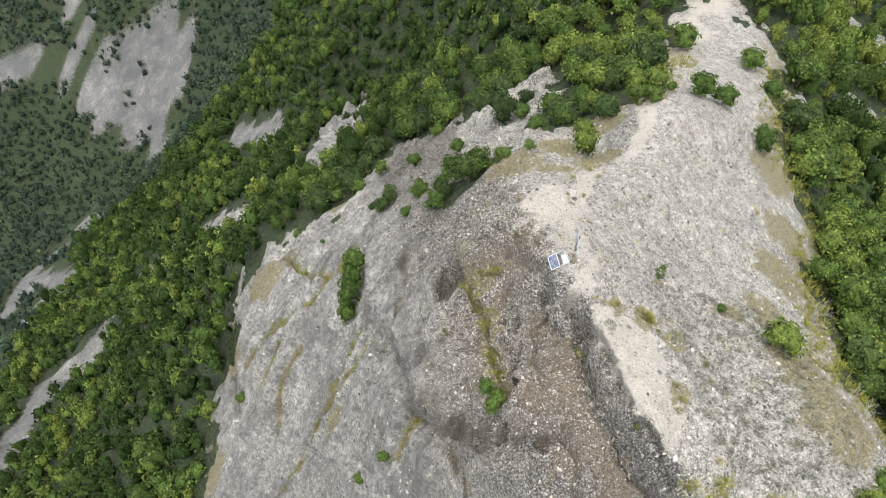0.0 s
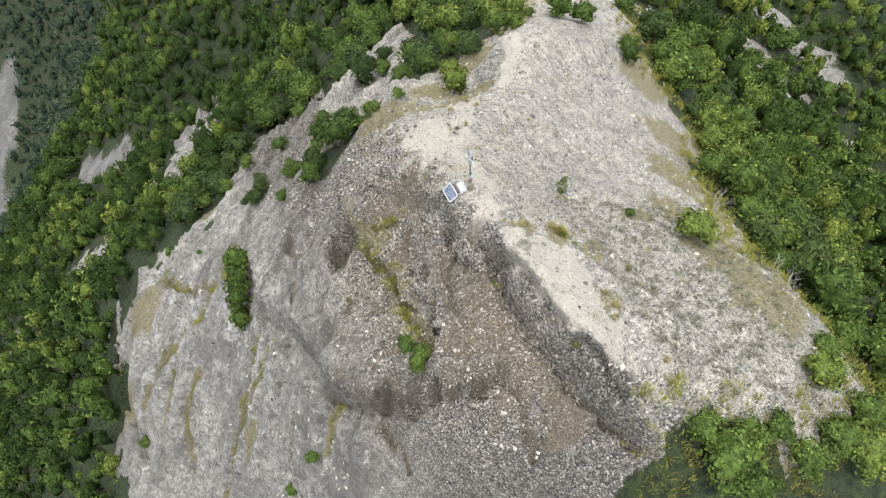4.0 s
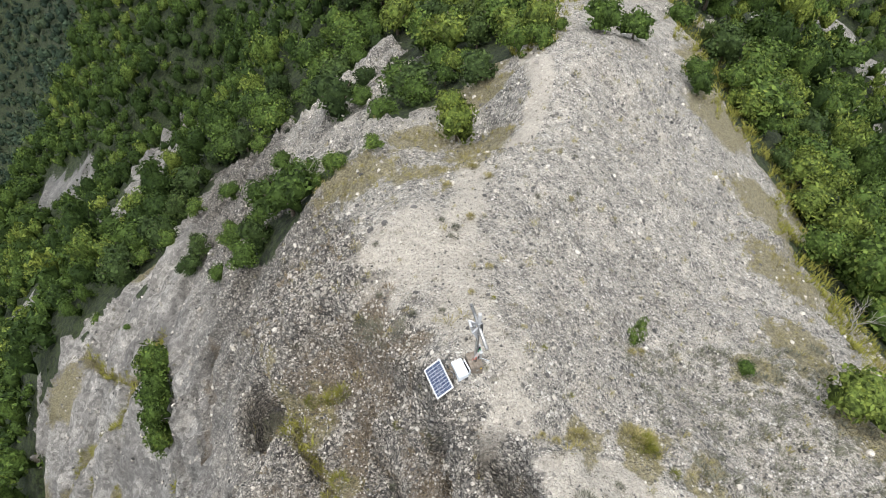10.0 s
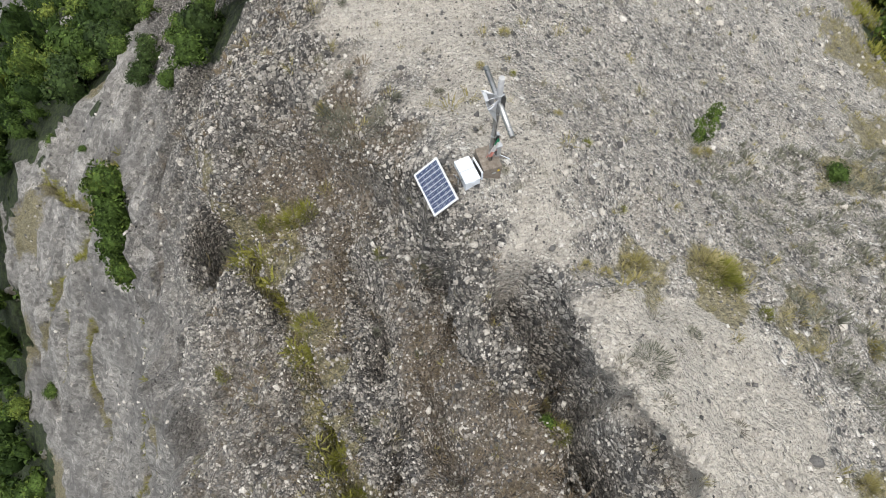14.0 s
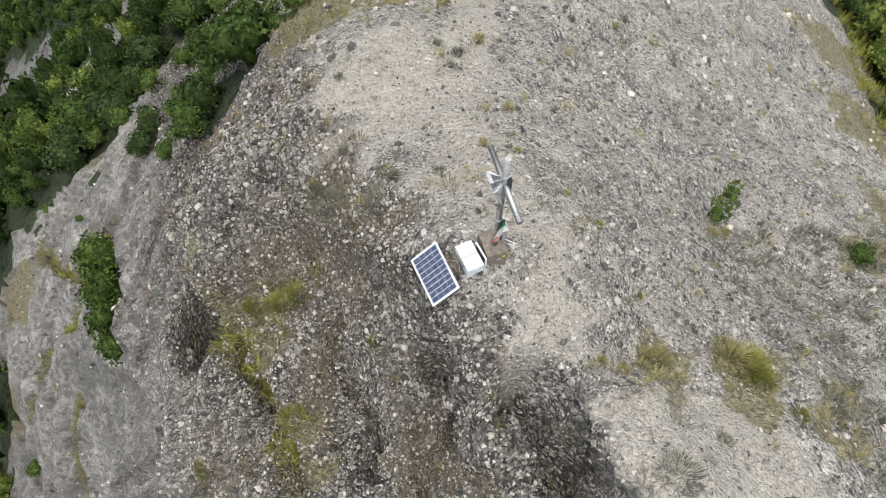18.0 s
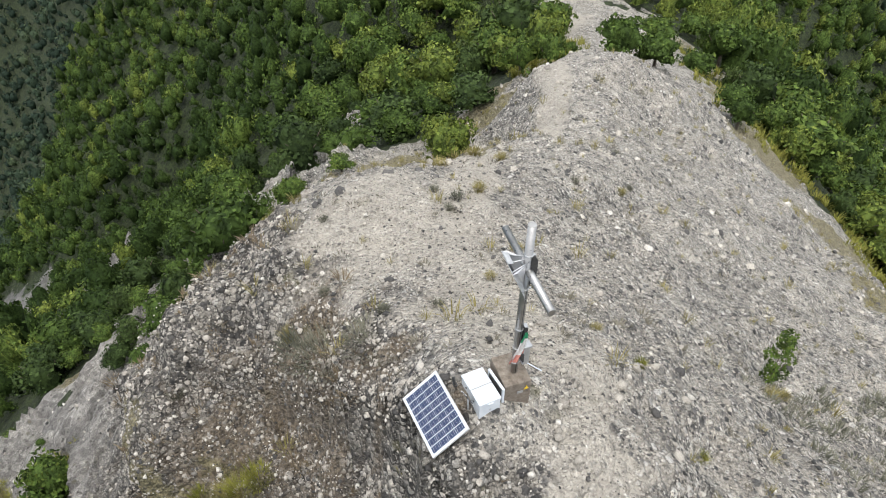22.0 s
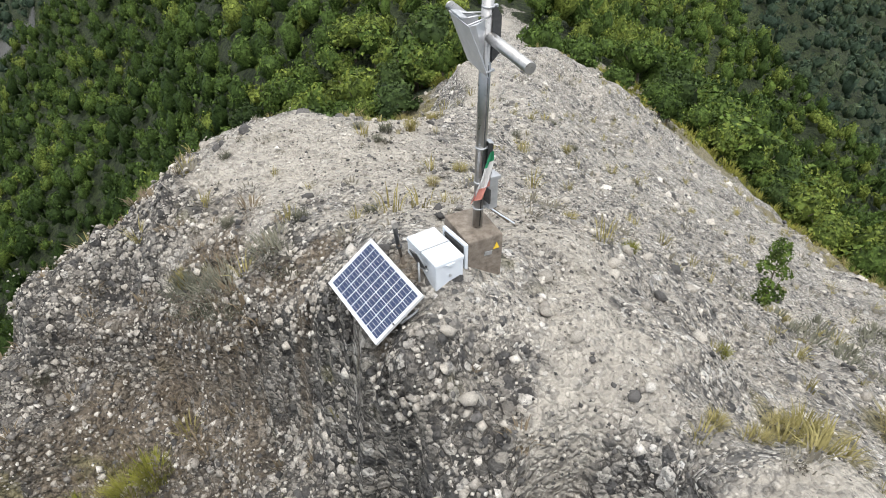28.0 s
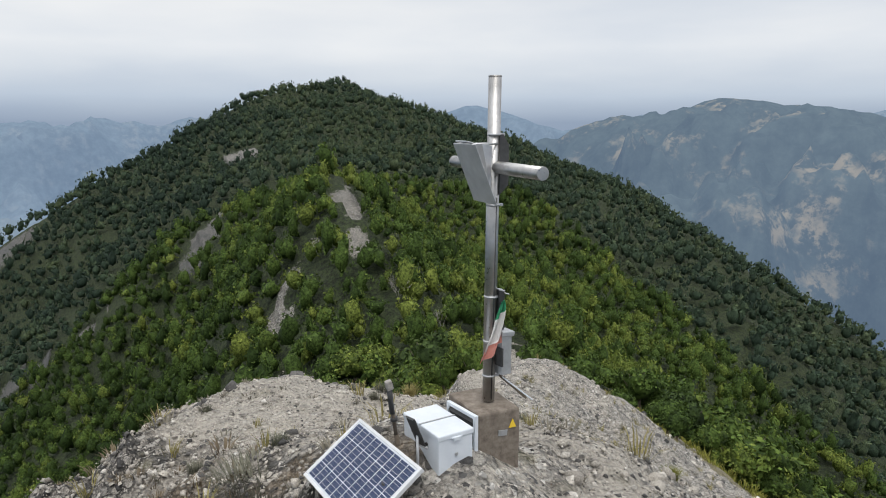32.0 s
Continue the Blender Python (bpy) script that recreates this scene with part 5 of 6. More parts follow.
# bushes that stand alone on the rock: x, y, width, height factor, kind, shade
LONE = [(-18.0, 18.8, 3.2, 1.4, 1, 2), (-18.4, 17.4, 3.4, 1.5, 1, 1), (-18.7, 16.0, 3.4, 1.5, 0, 1), (-19.0, 14.7, 3.0, 1.4, 1, 2), (5.3, 21.6, 3.0, 1.35, 4, 3), (8.4, 27.4, 3.6, 0.7, 3, 1), (11.2, 27.6, 2.8, 1.2, 0, 2), (13.4, 29.5, 3.0, 1.5, 4, 3), (12.4, 26.6, 2.4, 1.3, 4, 2),
        (15.5, 30.5, 1.4, 1.0, 2, 2), (18.4, 29.8, 3.4, 1.2, 2, 1), (20.9, 29.3, 3.2, 1.1, 2, 1), (-15.7, 28.8, 2.6, 1.0, 3, 1), (-16.8, 30.2, 2.2, 0.9, 3, 0), (-8.2, 19.6, 2.8, 1.2, 3, 1), (-9.0, 17.8, 2.4, 1.0, 1, 1), (-7.2, 21.6, 2.6, 1.1, 1, 0),
        (-4.6, 22.4, 2.4, 1.0, 0, 1), (-2.6, 21.0, 2.0, 0.9, 2, 2), (24.3, 24.4, 2.4, 1.1, 1, 0), (15.5, -2.2, 3.5, 0.85, 4, 3), (-4.9, -7.2, 2.0, 0.9, 0, 2), (-5.5, -6.6, 1.3, 0.9, 0, 1), (-44.4, 17.7, 3.0, 1.2, 4, 3), (-37.5, 16.4, 2.0, 1.0, 1, 2),
        (-13.4, -4.6, 1.5, 1.0, 4, 2), (-16.4, -3.8, 1.6, 1.0, 4, 2), (11.8, 0.3, 0.9, 0.9, 2, 1), (8.2, -15.8, 2.4, 0.9, 0, 2), (10.6, -16.6, 2.6, 0.9, 4, 2), (12.8, -16.4, 2.2, 0.8, 0, 1), (17.2, -14.0, 3.0, 0.9, 4, 3),
        (19.6, -12.0, 2.6, 0.8, 4, 2), (13.8, -18.2, 3.0, 0.9, 0, 2), (16.6, -17.4, 3.0, 0.9, 4, 2), (10.0, -18.8, 3.0, 1.0, 1, 1), (19.8, -16.2, 3.2, 0.9, 1, 2), (-10.6, 25.2, 2.2, 1.0, 1, 1), (-12.2, 22.6, 1.8, 1.0, 2, 1), (1.4, 26.4, 2.4, 0.9, 2, 1), (4.2, 28.6, 3.0, 1.0, 0, 1), (-29.5, 36.0, 1.8, 0.9, 2, 2), (-24.5, 30.5, 0.9, 0.8, 2, 1), (0.1, -4.9, 0.5, 0.8, 0, 2), (-20, 39, 2.4, 1, 1, 2), (-17, 42, 2.6, 1, 0, 2), (-12, 36, 2.4, 1, 1, 1), (-6.5, 33, 2.2, 1, 2, 1), (-1, 40, 2.6, 1, 0, 1), (-9, 44, 2.4, 1, 1, 2), (13.8, 32.5, 2.8, 1, 1, 1), (6.6, 29.5, 2.4, 1, 0, 0), (-14.8, 29.7, 2.6, 1.1, 3, 2), (-7.9, 23.2, 2.6, 1.0, 1, 2), (-10.9, 25.3, 2.4, 1.1, 1, 2), (-3.9, 20.5, 1.6, 0.9, 2, 2), (-2.3, 20.2, 1.4, 0.9, 2, 2), (-0.1, 20.5, 1.6, 0.8, 0, 2), (9.1, -17.3, 4.2, 0.8, 0, 2), (17.9, -18.2, 4.0, 0.9, 4, 3), (24.6, -10.1, 3.4, 1.0, 2, 2), (31.5, 25.5, 6.6, 0.85, 0, 2), (34.6, 21.5, 4.6, 1.0, 1, 1), (24.7, 25.6, 2.6, 1.0, 1, 1), (5.9, 25.2, 2.6, 1.1, 4, 3), (21.9, 46.8, 4.5, 1.0, 4, 2), (29.3, 42.6, 3.8, 0.9, 2, 2), (31, 38.4, 3.2, 0.9, 2, 1)]
for n, (x, y, w, h, k, sh) in enumerate(LONE):
    lab = {3: "dark green holm oak bush rooted in the rock", 4: "bright green rounded bush on pale rock", 0: "green leafy bush on the rocky ridge", 1: "green downy oak bush on the slope", 2: "thin grey-green bush on the rock"}[k]
    tree("bush", lab, "bush", x, y, w, h, k, sh, group="bushes on the rock")


def build_sapling():
    """The slim young ash by the path, on two stems."""
    x, y = 7.0, 1.6
    z = float(ground(np.array([x]), np.array([y]))[0])
    o = thing("young_ash", "slim young ash tree with loose foliage on bare rock", "tree", pose(x, y, z, 0, 0, 20) @ Matrix.Scale(1.12, 4))
    stems = [tube_bm(0.018, (0, 0, -0.1), (-0.02, 0.03, 0.55), 7, False, 0.013), tube_bm(0.013, (-0.02, 0.03, 0.55), (0.04, 0.05, 1.2), 6, False, 0.005), tube_bm(0.014, (0, 0, 0), (0.14, -0.08, 0.7), 6, False, 0.006),
             tube_bm(0.009, (0.0, 0.04, 0.75), (-0.26, 0.1, 1.0), 5, False, 0.004), tube_bm(0.009, (0.02, 0.04, 0.9), (0.26, 0.14, 1.15), 5, False, 0.004)]
    part("stem", join_bm(*stems), BARK, o)
    rng = np.random.default_rng(7)
    lobes = [((0, 0.04, 1.2), (0.2, 0.18, 0.16)), ((-0.1, 0.05, 1.02), (0.16, 0.16, 0.12)), ((-0.28, 0.11, 1.0), (0.15, 0.14, 0.1)), ((0.27, 0.14, 1.14), (0.17, 0.15, 0.11)), ((0.14, 0.08, 0.98), (0.15, 0.15, 0.1)),
             ((0.14, -0.08, 0.74), (0.15, 0.14, 0.1)), ((-0.16, 0.03, 0.62), (0.12, 0.12, 0.1)), ((-0.13, 0.0, 0.36), (0.16, 0.15, 0.15)), ((0.12, -0.05, 0.3), (0.18, 0.18, 0.15)), ((0.0, 0.08, 0.16), (0.16, 0.16, 0.12))]
    v, f, t = leaf_cloud(rng, lobes, 1300, 0.032, 0.25, 0.8)
    mesh_part("crown", raw_mesh("crown", v, f, LEAF, [("tint", np.clip(0.6 + t, 0, 1))], False), o)


build_sapling()


def dead_branches(seed, reach, mat):
    """Bare, forking, bleached branches."""
    rng = random.Random(seed)
    bms = []

    def grow(p, d, length, r, level):
        q = p + d * length
        bms.append(tube_bm(r, p, q, 5, False, r * 0.6))
        if level < 3:
            for _ in range(3 if level < 2 else 2):
                e = (d + Vector((rng.uniform(-0.8, 0.8), rng.uniform(-0.8, 0.8), rng.uniform(-0.2, 0.7)))).normalized()
                grow(q, e, length * rng.uniform(0.6, 0.85), r * 0.62, level + 1)
    for _ in range(3):
        grow(Vector((0, 0, -0.1)), Vector((rng.uniform(-0.6, 0.6), rng.uniform(-0.6, 0.6), 1)).normalized(), reach * 0.4, 0.03, 0)
    bm = join_bm(*bms)
    me = bpy.data.meshes.new("branches")
    bm.to_mesh(me)
    bm.free()
    me.materials.append(mat)
    return me


DEAD = [dead_branches(3, 1.6, DEAD_WOOD), dead_branches(9, 1.9, DEAD_WOOD)]
for x, y, k, s in [(19.0, -7.6, 0, 1.1), (18.0, -6.9, 1, 0.9), (-4.4, 20.6, 1, 1.2), (-15.0, 29.8, 0, 1.1), (-6.0, 20.4, 0, 1.0), (22.5, 3.4, 1, 1.2), (24, 72, 1, 1.8), (27, 66, 0, 1.6)]:
    z = float(ground(np.array([x]), np.array([y]))[0])
    o = thing("dead_shrub", "bleached leafless dead shrub among green bushes", "dead shrub", pose(x, y, z, 0, 0, x * 40) @ Matrix.Scale(s, 4), "dead shrubs")
    mesh_part("branches", DEAD[k], o)

# the woods: a jittered grid of trees wherever the ground is not bare
rng = np.random.default_rng(11)


def woods(x0, x1, y0, y1, step, open_=-0.02):
    gx_, gy_ = np.meshgrid(np.arange(x0, x1, step), np.arange(y0, y1, step))
    x = gx_.ravel() + rng.uniform(-0.48, 0.48, gx_.size) * step
    y = gy_.ravel() + rng.uniform(-0.48, 0.48, gx_.size) * step
    keep = (rockiness(x, y) < 0.25) & (inside(x, y, MAIN_ROCK) < -0.9) & (inside(x, y, STRIP) < -0.4)
    for line, half in BANDS:
        keep &= near_line(x, y, line) > half + 0.6
    keep |= (inside(x, y, FAR_CLIFF) > 0) & (fbm(x * 0.09, y * 0.09, 2, 15) > 0.3)
    keep |= (inside(x, y, STRIP) > 0) & (inside(x, y, MAIN_ROCK) < -1) & (rng.uniform(0, 1, x.size) < 0.05)
    keep &= ~((y < -11.5) & (x > -3) & (x < 21))
    clear = 0.5 + 0.5 * fbm(x * 0.06, y * 0.06, 3, 77) + rng.uniform(-0.3, 0.3, x.size)
    keep &= clear > open_
    return x[keep], y[keep]


# those near the ridge stand as trees of their own
nx_, ny_ = woods(-48, 50, -24, 66, 2.5)
d2 = np.hypot(nx_ - 6, (ny_ - 16) * 0.8)
order = np.argsort(d2)[:255]
near_ring = d2[order[-1]]
nz_ = ground(nx_[order], ny_[order])
for i, (x, y, z) in enumerate(zip(nx_[order], ny_[order], nz_)):
    w = float(rng.choice([rng.uniform(2.2, 3.2), rng.uniform(3.2, 5.4)]))
    k = int(rng.choice([0, 1, 1, 4, 0, 5] if x > 6 else [0, 1, 1, 4, 5, 3]))
    sh = int(rng.choice([1, 2, 2, 3, 3] if x > 6 else [0, 0, 1, 1, 2]))
    lab = "dark green oak tree in the wood below the ridge" if k in (3, 5) else ("yellow-green young tree in the wood below the ridge" if sh == 3 else "green hop hornbeam tree in the wood below the ridge")
    tree("tree", lab, "tree", float(x), float(y), w, float(rng.uniform(0.85, 1.25)), k, sh, float(z), "trees of the wood")


def wood_stuff(name, label, x, y, wide, shapes, seed, dark_part, mat=None):
    """Many trees joined into one: the shapes are scaled, turned and set at x, y."""
    r = np.random.default_rng(seed)
    z = ground(x, y)
    vs, fs, ts, base = [], [], [], 0
    pick = r.integers(0, len(shapes), len(x))
    for k, (v, f, t) in enumerate(shapes):
        idx = np.where(pick == k)[0]
        n = len(idx)
        if not n:
            continue
        s = wide * (0.26 + 0.4 * r.uniform(0, 1, n) ** 1.4)
        a = r.uniform(0, 6.283, n)
        ca, sa = np.cos(a), np.sin(a)
        h = s * r.uniform(0.9, 1.5, n) + 0.25
        vx = (v[None, :, 0] * ca[:, None] - v[None, :, 1] * sa[:, None]) * s[:, None] + x[idx][:, None]
        vy = (v[None, :, 0] * sa[:, None] + v[None, :, 1] * ca[:, None]) * s[:, None] + y[idx][:, None]
        vz = v[None, :, 2] * h[:, None] + z[idx][:, None] - 0.2
        vs.append(np.stack([vx, vy, vz], 2).reshape(-1, 3))
        fs.append((f[None] + (np.arange(n) * len(v))[:, None, None]).reshape(-1, f.shape[1]) + base)
        patch = 0.2 * fbm(x[idx] * 0.03, y[idx] * 0.03, 2, 91) + 0.28 * ramp(x[idx] - 0.1 * y[idx], -12, 14) - 0.13
        tree_tint = np.clip(r.beta(1.2, 1.9, n) * 1.15 + patch - dark_part, 0.0, 1)
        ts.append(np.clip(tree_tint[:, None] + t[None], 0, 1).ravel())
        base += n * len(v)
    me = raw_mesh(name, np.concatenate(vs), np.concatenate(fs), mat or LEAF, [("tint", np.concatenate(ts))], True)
    return tagged(new(name, me), label, "woods", kind="stuff")


RIDGE_SHAPES = [crown_shape(500 + k, 10 + k % 3, 420, 0.085, 1.35 + 0.15 * k, 1.0, (9, 5), True) for k in range(6)]
MID_SHAPES = [crown_shape(300 + k, 8 + k % 2, 84, 0.15, 1.3 + 0.2 * k, 1.0, (6, 4), True) for k in range(6)]
SPUR_SHAPES = [crown_shape(350 + k, 8 + k % 3, 96, 0.12, 1.3 + 0.2 * k, 1.0, (6, 4), True) for k in range(6)]
FAR_SHAPES = [crown_shape(400 + k, 5, 18, 0.22, 1.1 + 0.2 * k, 0.95, (5, 3), True) for k in range(4)]
wx, wy = woods(-150, 110, -30, 150, 2.9, -0.6)
spur = (wx > -60) & (wy > 62)
keep = (np.hypot(wx - 6, (wy - 16) * 0.8) > near_ring) & (wy > 0.9 * wx - 58) & ~spur
wx, wy = wx[keep], wy[keep]
close = (np.hypot(wx - 8, wy - 30) < 46) & (wy > -4)
wood_stuff("wood_on_ridge", "bright green broadleaf wood along the ridge behind the cross", wx[close], wy[close], 4.4, RIDGE_SHAPES, 4, 0.0)
wood_stuff("wood_on_slopes", "dense mixed green broadleaf wood on steep slopes", wx[~close], wy[~close], 4.8, MID_SHAPES, 5, 0.03)
ux, uy = woods(-60, 110, 62, 195, 2.45, -0.9)
wood_stuff("wood_on_spur", "mixed green and yellow-green wood on the spur behind the ridge", ux, uy, 3.5, SPUR_SHAPES, 7, 0.02)
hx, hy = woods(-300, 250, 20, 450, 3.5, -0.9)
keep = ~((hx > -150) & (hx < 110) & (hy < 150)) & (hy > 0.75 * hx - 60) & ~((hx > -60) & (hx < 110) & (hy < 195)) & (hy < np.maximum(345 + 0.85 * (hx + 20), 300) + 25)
wood_stuff("wood_on_hill", "dark green wood over the far hill", hx[keep], hy[keep], 4.7, FAR_SHAPES, 6, 0.0, LEAF_HILL_HAZED)


# ---------------------------------------------------------------- grass, herbs and loose stones
def blades(seed, count, tall, spread_, wide, lean=0.6):
    """A tuft of arching blades as arrays."""
    r = np.random.default_rng(seed)
    a = r.uniform(0, 6.283, count)
    q = np.sqrt(r.uniform(0, 1, count)) * spread_ * 0.45
    h = tall * r.uniform(0.55, 1.1, count)
    out = lean * tall * r.uniform(0.2, 1.1, count)
    b = np.stack([q * np.cos(a), q * np.sin(a), np.full(count, -0.03)], 1)
    d = np.stack([np.cos(a), np.sin(a), np.zeros(count)], 1)
    t = np.stack([-np.sin(a), np.cos(a), np.zeros(count)], 1) * wide
    m = b + d * (out * 0.35)[:, None] + np.array([0, 0, 1]) * (h * 0.65)[:, None]
    e = b + d * out[:, None] + np.array([0, 0, 1]) * h[:, None]
    v = np.stack([b - t, b + t, m + t * 0.8, m - t * 0.8, e], 1).reshape(-1, 3)
    i = (np.arange(count) * 5)[:, None]
    f = np.concatenate([i + np.array([[0, 1, 2, 3]]), i + np.array([[3, 2, 4, 4]])])
    tri = np.concatenate([i + np.array([[0, 1, 2]]), i + np.array([[0, 2, 3]]), i + np.array([[3, 2, 4]])])
    return v, tri


TUFTS = [raw_mesh("blade_tuft", *blades(20 + k, 260, 0.3, 0.4, 0.0045), m, (), False) for k, m in enumerate((DRY_GRASS, MOSS_GRASS, DRY_GRASS, GREY_HERB))]
TUFTS.append(raw_mesh("blade_tuft", *blades(30, 420, 0.16, 0.9, 0.006, 0.9), GREY_HERB, (), False))
TUFT_AT = [(2.8, -2.35, 0, 1.1), (2.6, -2.2, 0, 0.7), (4.6, -2.5, 0, 1.5), (4.9, -2.8, 1, 1.6), (5.2, -2.7, 0, 1.3), (5.1, -3.1, 1, 1.2), (1.9, -2.5, 0, 0.6), (1.5, -2.3, 0, 0.5), (3.05, -0.9, 1, 0.55), (2.6, 0.6, 1, 0.5), (2.2, 1.5, 0, 0.5),
           (2.0, 4.8, 0, 0.7), (4.0, 11.2, 2, 0.9), (1.9, 10.7, 2, 1.0), (2.1, 7.7, 2, 0.8), (0.9, 7.6, 3, 0.56), (-1.9, 6.8, 3, 0.50), (-0.3, 2.8, 3, 0.56), (-1.3, 2.8, 3, 0.56), (-1.6, 2.3, 4, 1.3), (-2.4, 3.0, 4, 1.5), (-2.8, 3.5, 4, 1.4),
           (-2.2, 4.4, 3, 0.62), (-3.0, 4.0, 2, 1.0), (-4.2, 2.4, 1, 1.4), (-4.6, 2.4, 1, 1.5), (-4.9, 2.5, 0, 1.2), (-5.4, 2.6, 1, 1.3), (-4.9, -0.5, 1, 1.5), (-4.8, -1.2, 1, 1.5), (-4.9, -2.1, 1, 1.4), (-4.9, -3.2, 1, 1.6), (-4.8, -4.1, 1, 1.5),
           (-4.6, -5.2, 1, 1.4), (-4.5, -6.2, 1, 1.4), (-2.5, 0.2, 1, 0.8), (-1.5, -0.7, 4, 0.9), (0.2, -4.4, 0, 1.0), (0.35, -3.7, 2, 0.8), (0.3, -5.2, 1, 1.1), (5.4, -4.0, 1, 0.8), (1.9, -4.6, 4, 0.9), (3.2, -4.2, 4, 0.6), (8.7, -5.2, 2, 1.1),
           (12.1, 0.5, 3, 0.81), (5.6, -7.8, 2, 1.1), (5.8, -8.8, 2, 1.2), (5.4, -9.6, 2, 1.0), (7.2, -12.4, 2, 1.0), (2.9, -10.4, 1, 0.9), (1.3, 7.0, 3, 0.74), (1.0, 6.6, 3, 0.50), (3.6, 12.6, 2, 1.1), (0.9, 3.4, 0, 0.5), (1.6, 3.0, 1, 0.4),
           (5.8, 9.6, 3, 0.68), (8.2, 10.3, 3, 0.62), (7.6, 9.8, 2, 0.8), (9.4, 13.4, 3, 0.56), (6.6, 1.1, 2, 0.8), (7.1, 1.2, 2, 0.7), (7.9, 2.2, 3, 0.37), (6.0, 0.0, 2, 0.4), (-6.4, 4.6, 3, 0.81), (-5.6, 4.4, 3, 0.74), (-7.9, 4.8, 4, 2.6), (-8.2, 4.2, 4, 2.4),
           (-8.0, -0.4, 1, 1.2), (-3.1, -1.4, 3, 0.56), (-2.2, -2.4, 3, 0.50)]
for x, y, k, s in TUFT_AT:
    z = float(ground(np.array([x]), np.array([y]))[0])
    lab = ("straw-coloured tuft of dry grass on rock", "yellow-green tuft of grass on rock", "bleached tuft of dry grass on gravel", "grey dried herb cushion on rock", "low grey-brown herb mat on rock")[k]
    o = thing("grass_tuft", lab, "grass tuft", pose(x, y, z, 0, 0, 90 * x + 50 * y) @ Matrix.Diagonal((s, s, s * 0.9, 1)), "tufts on the rock")
    mesh_part("blade_tuft", TUFTS[k], o)


def scatter(name, label, category, x, y, shapes, lo, hi, mat, seed, sink=0.0, flat=1.0, lie=False, power=2.2):
    """One object of many small pieces, set upon the ground at x, y; with lie they turn to the slope and steep faces get more."""
    r = np.random.default_rng(seed)
    z = ground(x, y)
    if lie:
        e = 0.12
        dx, dy = (ground(x + e, y) - z) / e, (ground(x, y + e) - z) / e
        grade = np.sqrt(1 + dx * dx + dy * dy)
        k = np.repeat(np.arange(len(x)), np.floor(np.clip(grade, 1, 5) + r.uniform(0, 1, len(x))).astype(int))
        ox, oy = r.uniform(-0.1, 0.1, len(k)), r.uniform(-0.1, 0.1, len(k))
        x, y, z, dx, dy, grade = x[k] + ox, y[k] + oy, z[k] + dx[k] * ox + dy[k] * oy, dx[k], dy[k], grade[k]
        nrm = np.stack([-dx, -dy, np.ones(len(k))], 1) / grade[:, None]
    else:
        nrm = np.tile((0.0, 0.0, 1.0), (len(x), 1))
    pick = r.integers(0, len(shapes), len(x))
    vs, fs, base = [], [], 0
    for k, (v, f) in enumerate(shapes):
        idx = np.where(pick == k)[0]
        n = len(idx)
        s = (lo * (hi / lo) ** (r.uniform(0, 1, n) ** power))[:, None]
        a = r.uniform(0, 6.283, n)
        w = nrm[idx]
        u = np.stack([np.cos(a), np.sin(a), np.zeros(n)], 1)
        u -= w * (u * w).sum(1)[:, None]
        u /= np.linalg.norm(u, axis=1)[:, None]
        t = np.cross(w, u)
        o = np.stack([*overhang(x[idx], y[idx]), z[idx]], 1) - sink * s * w
        p = o[:, None] + (v[None, :, 0:1] * u[:, None] + v[None, :, 1:2] * t[:, None] + v[None, :, 2:3] * flat * w[:, None]) * s[:, None]
        vs.append(p.reshape(-1, 3))
        fs.append((f[None] + (np.arange(n) * len(v))[:, None, None]).reshape(-1, f.shape[1]) + base)
        base += n * len(v)
    me = raw_mesh(name, np.concatenate(vs), np.concatenate(fs), mat, (), False)
    return tagged(new(name, me), label, category, kind="stuff")


def pebble(seed):
    """A rounded, uneven stone one unit wide, as triangles."""
    bm = bmesh.new()
    bmesh.ops.create_icosphere(bm, subdivisions=1, radius=0.5)
    off = Vector((seed * 3.1, seed * 1.7, 0))
    for v in bm.verts:
        v.co *= 1 + 0.5 * noise.noise(v.co * 3.0 + off)
    bm.verts.ensure_lookup_table()
    v = np.array([tuple(q.co) for q in bm.verts]) * np.array([1.0, 0.8 + 0.05 * (seed % 4), 0.62])
    f = np.array([[q.index for q in p.verts] for p in bm.faces])
    bm.free()
    return v, f


PEBBLES = [pebble(k) for k in range(6)]


def chip(seed):
    """A small angular stone of eight faces."""
    r = np.random.default_rng(seed)
    v = np.array([(1, 0, 0), (0, 1, 0), (-1, 0, 0), (0, -1, 0), (0, 0, 1), (0, 0, -1)], float) * 0.5 * r.uniform(0.6, 1.1, (6, 3)) + r.uniform(-0.12, 0.12, (6, 3))
    v[:, 2] *= 0.75
    return v, np.array([(0, 1, 4), (1, 2, 4), (2, 3, 4), (3, 0, 4), (1, 0, 5), (2, 1, 5), (3, 2, 5), (0, 3, 5)])


CHIPS = [chip(k) for k in range(8)]


